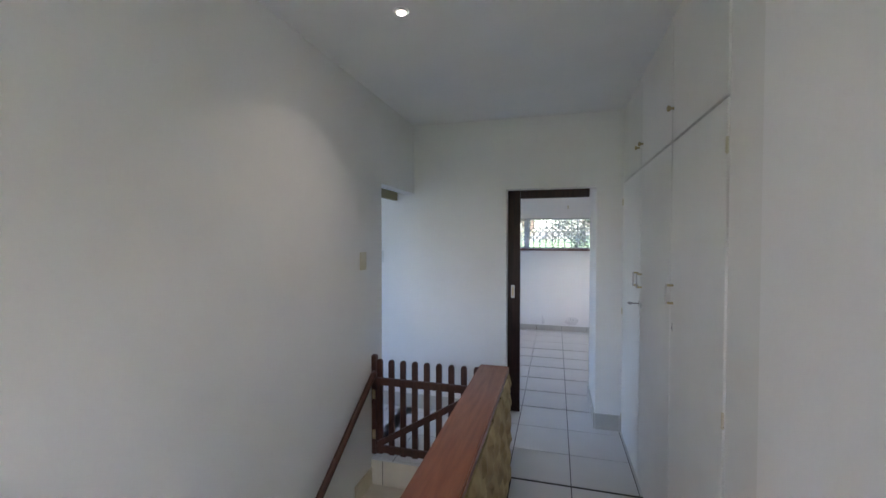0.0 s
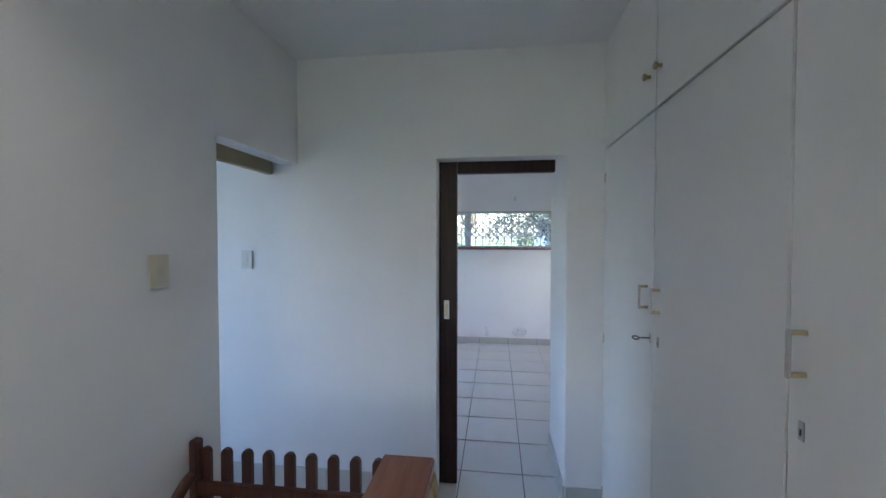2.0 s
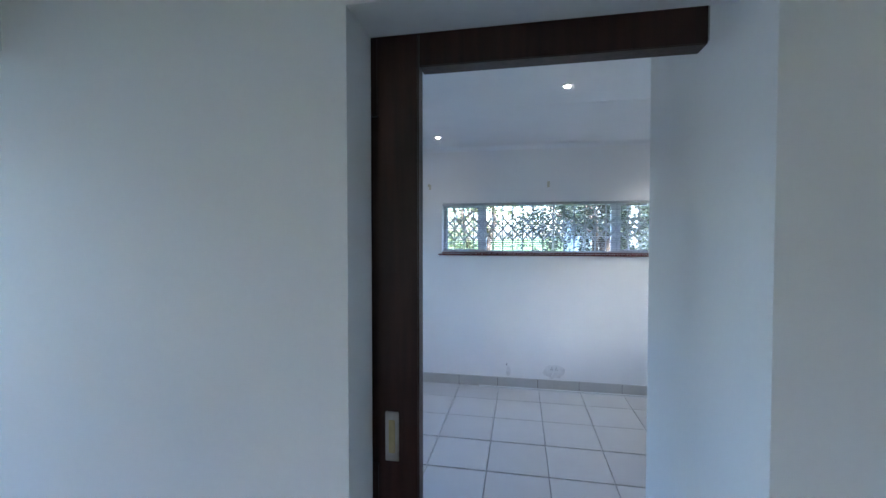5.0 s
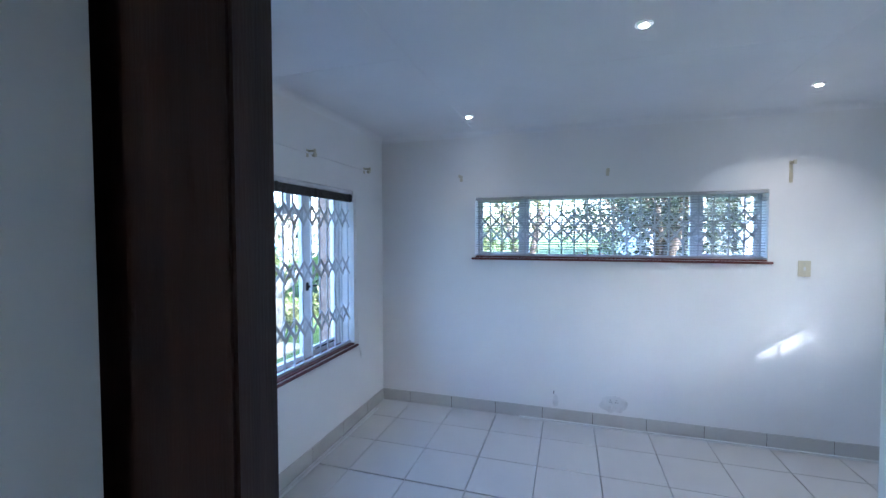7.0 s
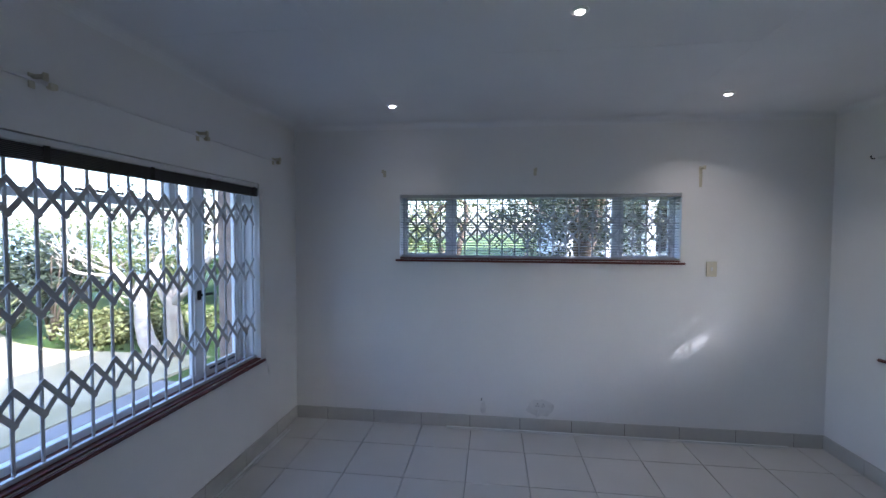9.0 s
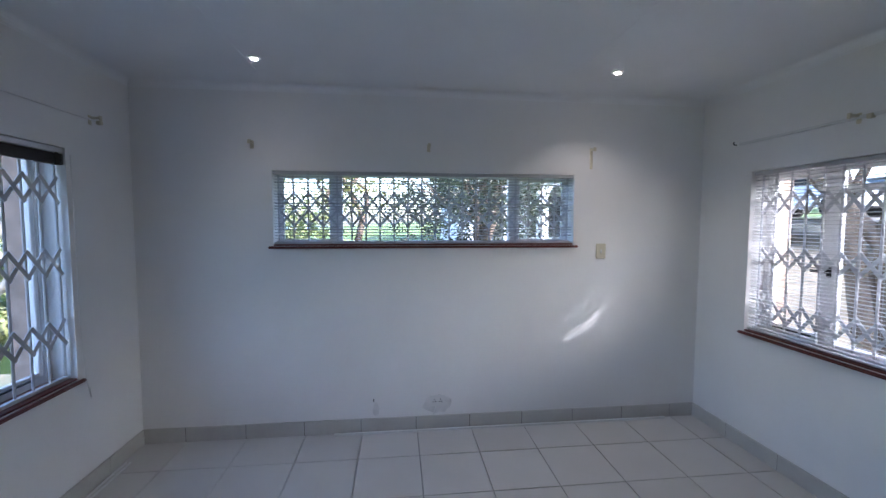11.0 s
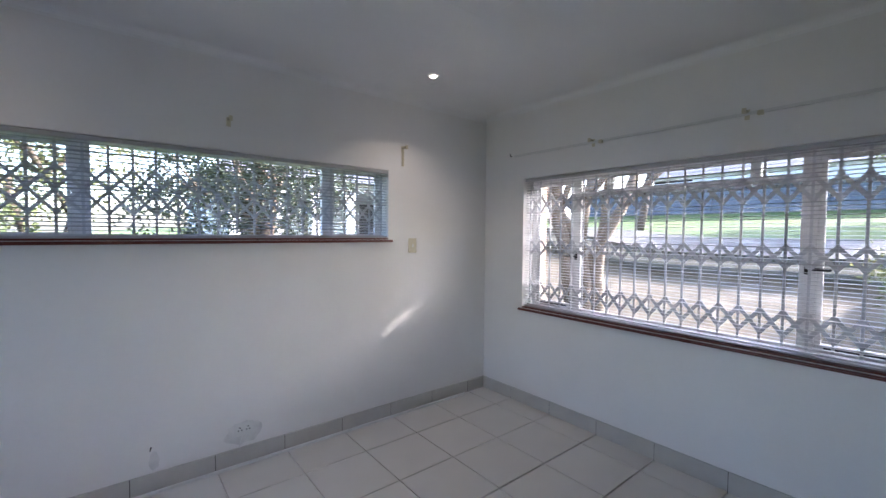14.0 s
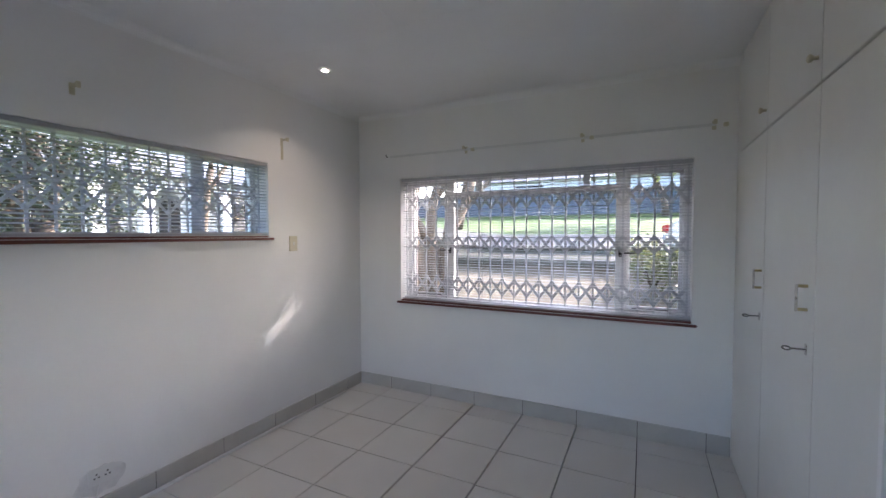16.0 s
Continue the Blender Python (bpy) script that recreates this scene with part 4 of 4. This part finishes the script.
# wall and house beyond the lawn
base = thing("garden_wall", 21.5, 12, ground_z(21.5, 12) - 0.9, "long blue-grey painted boundary wall", "wall")
part("wall", boxed(-0.12, 0.12, -24, 22, 0, 2.0), M_FENCE, base)
part("coping", boxed(-0.17, 0.17, -24, 22, 2.0, 2.08), M_CONC, base)
for k in range(12):
    part("pier", boxed(-0.2, -0.121, -23 + 4 * k, -22.6 + 4 * k, 0, 1.99), M_FENCE, base)


def house(x, y, z, w, d, h, turn, label, arches=False):
    base = thing("house", x, y, z, label, "house")
    base.rotation_euler = (0, 0, radians(turn))
    part("wall", boxed(-w / 2, w / 2, 0.0, d, 0, h), M_PALE, base)
    bm = bmesh.new()
    o, rz = 0.5, 1.6
    v = [bm.verts.new(p) for p in ((-w / 2 - o, -o - (1.6 if arches else 0), h), (w / 2 + o, -o - (1.6 if arches else 0), h), (w / 2 + o, d + o, h), (-w / 2 - o, d + o, h), (-w / 2 + 1.5, d / 2, h + rz), (w / 2 - 1.5, d / 2, h + rz))]
    for f in ((0, 1, 5, 4), (1, 2, 5), (2, 3, 4, 5), (3, 0, 4), (3, 2, 1, 0)):
        bm.faces.new([v[i] for i in f])
    part("roof", bm, M_SLATE, base)
    n = int(w // 2.4)
    for k in range(n):
        cx = -w / 2 + (k + 0.5) * w / n
        # plain dark plate; the dim room behind is only its colour
        wd = part("window", boxed(cx - 0.6, cx + 0.6, -0.03, 0.02, 0.5 if arches else 0.9, 2.1), M_SHADE, base)
        part("frame", boxed(cx - 0.66, cx + 0.66, -0.05, -0.031, 2.1, 2.17), M_FRAME, wd)
    if arches:
        for k in range(n * 2):
            cx = -w / 2 + 0.3 + k * (w - 0.6) / (2 * n - 1)
            part("pillar", boxed(cx - 0.17, cx + 0.17, -1.75, -1.4, 0, h - 0.7, bevel=0.02), M_PALE, base)
        span = (w - 0.6) / (2 * n - 1)
        for k in range(2 * n - 1):
            c0 = -w / 2 + 0.3 + k * span
            out = [(c0, h - 0.02), (c0, h - 0.7)]
            r0 = span / 2 - 0.17
            out += [(c0 + span / 2 - r0 * math.cos(t), h - 0.7 + min(0.5, r0 * 0.8) * math.sin(t)) for t in [math.pi * j / 10 for j in range(11)]]
            out += [(c0 + span, h - 0.7), (c0 + span, h - 0.02)]
            bm = bmesh.new()
            prism(bm, out, 0.3, pose(0, -1.72, 0))
            part("arch", bm, M_PALE, base)
    return base


house(29, 8, ground_z(29, 8) - 0.3, 22, 7, 2.9, -90, "pale blue house with a grey roof beyond the boundary wall")
house(7.2, 21.5, ground_z(7.2, 21.5) - 0.2, 9.6, 6, 2.7, 0, "white house with an arched verandah among trees", True)


# parked car
def car(x, y, z, turn):
    base = thing("car", x, y, z, "white parked hatchback car on the drive", "car")
    base.rotation_euler = (0, 0, radians(turn))
    prof = [(-1.95, 0.28), (-2.0, 0.55), (-1.96, 0.82), (-1.62, 0.92), (-1.30, 1.40), (-0.4, 1.47), (0.45, 1.36), (1.05, 0.95), (1.75, 0.82), (1.98, 0.62), (2.0, 0.30)]
    bm = prism(bmesh.new(), prof, 1.64, pose(0, -0.82, 0))
    bmesh.ops.bevel(bm, geom=bm.edges[:], offset=0.05, segments=2, affect='EDGES', clamp_overlap=True)
    part("body", bm, M_CARW, base)
    for s in (-1, 1):
        bm = prism(bmesh.new(), [(-1.45, 0.97), (-1.22, 1.33), (-0.4, 1.38), (0.38, 1.29), (0.86, 0.97)], 0.012, pose(0, s * 0.818 - 0.006, 0))
        part("side_window", bm, M_CARG, base)
        part("tail_lamp", boxed(-2.005, -1.9, s * 0.72 - 0.09, s * 0.72 + 0.09, 0.66, 0.86, bevel=0.02), M_RED, base)
        part("headlamp", boxed(1.84, 1.96, s * 0.62 - 0.13, s * 0.62 + 0.13, 0.62, 0.76, bevel=0.02), M_GLASS, base)
        for wx in (-1.25, 1.25):
            wh = part("wheel", tube(bmesh.new(), [(wx, s * 0.66, 0.3), (wx, s * 0.83, 0.3)], 0.3, 20), M_TYRE, base)
            part("rim", tube(bmesh.new(), [(wx, s * 0.82, 0.3), (wx, s * 0.84, 0.3)], 0.19, 16), M_METAL, wh)
    bm = boxed(-0.02, 0.02, -0.62, 0.62, -0.22, 0.22, bevel=0.01)
    bmesh.ops.transform(bm, matrix=pose(-1.475, 0, 1.16, 0, 34, 0), verts=bm.verts)
    part("rear_window", bm, M_CARG, base)
    part("number_plate", boxed(-2.012, -1.99, -0.26, 0.26, 0.5, 0.61), M_WPLAST, base)


car(11.0, 3.9, ground_z(11.0, 3.9) + 0.03, -90)
car(13.4, 17.6, ground_z(13.4, 17.6) + 0.03, -90)

# north side
tree(1.7, 13.8, 41, 2, 1.7, 0.16, 3, M_BARK2, [(0.2, 0, 2.5, 1.7, 1.4, 1.2), (-0.9, -0.5, 1.7, 0.9, 0.9, 0.8), (1.2, -0.2, 3.4, 1.3, 1.2, 1.0), (0.3, 0.4, 1.2, 1.3, 0.9, 0.6)], 15000, 0.05, M_LEAFD, "dense dark leaved tree behind the house", 0.3)
tree(5.0, 15.2, 43, 1, 2.6, 0.14, 3, M_BARK2, [(0, 0, 4.4, 1.9, 1.6, 1.0)], 6000, 0.06, M_LEAFD, "dark leaved tree shading the neighbouring house", 0.1)
bush(-2.2, 14.5, 44, 1.3, 2.0, 2600, 0.075, M_LEAF, "tall green hedge shrub behind the house")
bush(-4.4, 15.0, 45, 1.5, 2.2, 2600, 0.075, M_LEAFY, "tall yellow-green hedge shrub behind the house")
bush(3.4, 14.2, 46, 0.9, 1.1, 1400, 0.075, M_LEAFY, "yellow-green shrub behind the house")

tree(-1.2, 17.2, 47, 2, 2.2, 0.12, 3, M_BARK2, [(0, 0, 2.6, 1.9, 1.5, 1.5), (-1.2, 0.3, 1.6, 1.2, 1.0, 0.9), (1.0, -0.2, 4.0, 1.6, 1.3, 1.0)], 4200, 0.07, M_LEAFY, "light green leafy tree behind the house", 0.3)
tree(-5.6, 18.4, 48, 2, 2.2, 0.12, 3, M_BARK2, [(0, 0, 2.6, 2.1, 1.6, 1.7), (1.6, 0.3, 1.7, 1.3, 1.0, 0.9), (-1.4, 0, 4.2, 1.7, 1.4, 1.0)], 4200, 0.07, M_LEAFY, "green leafy tree behind the hedge", 0.3)

# west garden
tree(-5.1, 11.2, 51, 2, 1.7, 0.14, 4, M_BARE, [(0, 0, 4.4, 1.8, 1.8, 0.8)], 500, 0.06, M_LEAF, "pale bare branched garden tree with few leaves", 0.75, 0.9)
tree(-9.4, 12.2, 52, 1, 2.0, 0.10, 4, M_BARE, [(0, 0, 4.2, 1.8, 1.8, 0.9)], 600, 0.07, M_LEAF, "thin bare branched tree in the shrubbery", 0.4, 0.9)
tree(-8.2, 15.5, 53, 2, 2.0, 0.09, 4, M_BARE, [(0, 0, 4.2, 1.6, 1.6, 0.8)], 600, 0.07, M_LEAF, "thin bare branched tree in the shrubbery", 0.4, 0.9)
for i, (x, y, w, h, m) in enumerate((
        (-8.9, 9.4, 0.9, 0.9, M_LEAF), (-8.6, 10.6, 1.0, 1.5, M_LEAF), (-7.6, 11.6, 1.1, 1.8, M_LEAFD), (-6.9, 12.8, 1.1, 1.7, M_LEAF), (-10.2, 11.2, 1.4, 1.8, M_LEAFD),
        (-9.2, 13.6, 1.6, 2.3, M_LEAF), (-7.3, 14.6, 1.5, 2.4, M_LEAFD), (-5.4, 14.4, 1.0, 1.4, M_LEAFD), (-4.0, 15.6, 1.4, 2.3, M_LEAF), (-10.8, 8.2, 1.0, 0.9, M_LEAFD),
        (-6.6, 11.4, 0.5, 0.5, M_LEAFY), (-5.6, 12.0, 0.5, 0.5, M_LEAFY), (-4.7, 12.9, 0.6, 0.6, M_LEAFY), (-12.5, 13.5, 2.0, 2.4, M_LEAF), (-5.8, 17.5, 2.0, 3.2, M_LEAFD))):
    bush(x, y, 60 + i, w, h, 2600, 0.06, m, "dense green garden shrub along the lawn")


def blades(name, x, y, seed, count, length, width, mat, label, category, droop=0.7, up=1.2):
    z = ground_z(x, y)
    base = thing(name, x, y, z - 0.03, label, category)
    r = random.Random(seed)
    for k in range(count):
        a = 2 * math.pi * k / count + r.uniform(-0.4, 0.4)
        ln = length * r.uniform(0.7, 1.15)
        bm = bmesh.new()
        prev = None
        n = 8
        for i in range(n + 1):
            f = i / n
            out = ln * 0.62 * f * r.uniform(0.97, 1.03)
            p = Vector((out * math.cos(a), out * math.sin(a), ln * (up * f - droop * f * f)))
            w = width * (math.sin(math.pi * min(1, 0.06 + 0.94 * f)) ** 0.7) * (1 if i < n else 0.05)
            s = Vector((-math.sin(a), math.cos(a), 0)) * w
            cur = (bm.verts.new(p - s + Vector((0, 0, w * 0.35))), bm.verts.new(p), bm.verts.new(p + s + Vector((0, 0, w * 0.35))))
            if prev:
                bm.faces.new((prev[0], prev[1], cur[1], cur[0]))
                bm.faces.new((prev[1], prev[2], cur[2], cur[1]))
            prev = cur
        part("leaf", bm, mat, base)
    return base


for i, (x, y, ln) in enumerate(((-4.6, 13.4, 1.9), (-5.3, 13.6, 2.2), (-4.1, 14.4, 2.3), (-3.6, 13.6, 1.9))):
    blades("banana_plant", x, y, 80 + i, 9, ln, 0.24, M_BANANA, "banana plant with broad drooping green leaves", "plant")
for i, (x, y) in enumerate(((-7.4, 10.3), (-7.9, 9.8))):
    blades("reed_clump", x, y, 90 + i, 46, 1.7, 0.02, M_GRASSY, "clump of long thin dry green blades", "plant", 0.55, 1.25)

# ---- skirting tiles and floor tiles ----
mesh_cache = {}


def piece(name, sx, sy, sz, mat, parent, x, y, z, bevel=0.0015):
    key = (name, round(sx, 3), round(sy, 3), round(sz, 4))
    if key not in mesh_cache:
        bm = bmesh.new()
        box(bm, -sx / 2, sx / 2, -sy / 2, sy / 2, -sz, 0)
        top = [e for e in bm.edges if all(abs(v.co.z) < 1e-6 for v in e.verts)]
        bmesh.ops.bevel(bm, geom=top, offset=bevel, segments=1, affect='EDGES')
        me = bpy.data.meshes.new(name)
        bm.to_mesh(me)
        bm.free()
        me.materials.append(mat)
        mesh_cache[key] = me
    ob = new(name, mesh_cache[key])
    ob.location = (x, y, z)
    ob.parent = parent
    return ob


SK, ST = 0.135, 0.012
skirt = group_structure("baseboard", "grey-beige glazed tile skirting along the walls", "skirting")


def skirt_run(axis, plane, sign, a0, a1, start):
    cuts = [a0] + [c for c in [start + TILE * k for k in range(-30, 31)] if a0 + 0.01 < c < a1 - 0.01] + [a1]
    for c0, c1 in zip(cuts, cuts[1:]):
        ln, mid = c1 - c0 - 0.004, (c0 + c1) / 2
        if axis == 'x':
            piece("skirting_tile", ST, ln, SK, M_SKIRT, skirt, plane + sign * (ST / 2 + 0.0005), mid, SK)
        else:
            piece("skirting_tile", ln, ST, SK, M_SKIRT, skirt, mid, plane + sign * (ST / 2 + 0.0005), SK)


skirt_run('y', NY, -1, WX + ST + 0.001, EX - ST - 0.001, -0.153)
skirt_run('x', WX, 1, SY1, NY, TY)
skirt_run('x', EX, -1, CUP_Y + 0.02, NY, TY)
skirt_run('y', SY0, -1, DOOR[1], CUPX, TX)
skirt_run('y', SY0, -1, -3.0, DOOR[0] - 0.0, TX)
skirt_run('x', DOOR[1], -1, SY0, CUP_Y + 0.098, TY)
skirt_run('x', PILX, -1, -0.5, 2.72, TY)
bm = bmesh.new()
for args in ((WX + 0.0004, EX - 0.0004, NY - ST + 0.002, NY - 0.0004), (EX - ST + 0.002, EX - 0.0004, CUP_Y + 0.02, NY - ST), (WX + 0.0004, WX + ST - 0.002, SY1, NY - ST)):
    box(bm, *args, 0.0, SK - 0.003)
ob = part("joint", bm, M_GROUT, skirt)

floor_room = bpy.data.objects["floor"]
floor_hall = bpy.data.objects["floor_hall"]


def tile_rect(parent, x0, x1, y0, y1, z=0.0):
    kx0, kx1 = math.floor((x0 - TX) / TILE), math.ceil((x1 - TX) / TILE)
    ky0, ky1 = math.floor((y0 - TY) / TILE), math.ceil((y1 - TY) / TILE)
    g = 0.003
    for i in range(kx0, kx1):
        for j in range(ky0, ky1):
            a, b = max(x0, TX + i * TILE + g), min(x1, TX + (i + 1) * TILE - g)
            c, d = max(y0, TY + j * TILE + g), min(y1, TY + (j + 1) * TILE - g)
            if b - a > 0.012 and d - c > 0.012:
                h = z * min(1.0, max(0.0, ((c + d) / 2 - 5.3) / 2.5))
                piece("floor_tile", b - a, d - c, 0.0035 + round(h, 4), M_TILE, parent, (a + b) / 2, (c + d) / 2, round(h, 4), 0.0012)


YJ = TY - 6 * TILE
tile_rect(floor_room, WX, DOOR[0], SY1, YJ)
tile_rect(floor_room, 0.52, EX, SY1, YJ)
tile_rect(floor_room, DOOR[0], DOOR[1], TY - 7 * TILE, YJ)
tile_rect(floor_room, WX, EX, YJ, NY, RZ)
tile_rect(floor_hall, PAR1 + 0.02, CUPX - 0.002, -0.6, 4.27)
tile_rect(floor_hall, -0.32, CUPX - 0.002, 4.285, TY - 7 * TILE)
tile_rect(floor_hall, -0.32, DOOR[0], TY - 7 * TILE, SY0)
tile_rect(floor_hall, DOOR[1], CUPX - 0.002, TY - 7 * TILE, SY0)
tile_rect(floor_hall, -3.2, -0.325, 4.232, SY0)
tile_rect(floor_hall, -3.2, -1.262, 3.4, 4.226)

# rough stones on the parapet
cladding = new("stone_cladding")
tagged(cladding, "rough yellow sandstone facing on the parapet", "stone facing", kind="structure")
rnd = random.Random(8)


def stone(x, y, z, sx, sy, sz, face):
    bm = bmesh.new()
    n, m = 4, 3
    grid = []
    for i in range(n + 1):
        row = []
        for j in range(m + 1):
            u, v = i / n - 0.5, j / m - 0.5
            edge = i in (0, n) or j in (0, m)
            d = (0.004 if edge else rnd.uniform(0.012, 0.028))
            jit = 0.012 if edge else 0.02
            uu, vv = u * sy + rnd.uniform(-jit, jit) * (0.5 if edge else 1), v * sz + rnd.uniform(-jit, jit) * 0.5
            row.append(bm.verts.new((d, uu, vv) if face == 'x' else (uu, d, vv)))
        grid.append(row)
    for a, b in zip(grid, grid[1:]):
        for j in range(m):
            bm.faces.new((a[j], b[j], b[j + 1], a[j + 1]))
    ext = bmesh.ops.extrude_face_region(bm, geom=bm.faces[:])
    back = [v for v in ext["geom"] if isinstance(v, bmesh.types.BMVert)]
    for v in back:
        if face == 'x':
            v.co.x = -0.02
        else:
            v.co.y = -0.02
    ob = part("stone", bm, M_STONE, cladding)
    ob.location = (x, y, z)


zc = 0.0
for row in range(6):
    hgt = 0.12
    yy = 0.9 + rnd.uniform(0, 0.1)
    while yy < 4.22:
        ln = rnd.uniform(0.13, 0.30)
        ln = min(ln, 4.262 - yy)
        if ln > 0.03:
            stone(PAR1 + 0.0, yy + ln / 2, zc + hgt / 2, 0, ln - 0.004, hgt - 0.004, 'x')
        yy += ln
    xx = PAR0
    while xx < PAR1 - 0.02:
        ln = min(rnd.uniform(0.08, 0.14), PAR1 - xx)
        stone(xx + ln / 2, 4.255, zc + hgt / 2, 0, ln - 0.004, hgt - 0.004, 'y')
        xx += ln
    zc += hgt
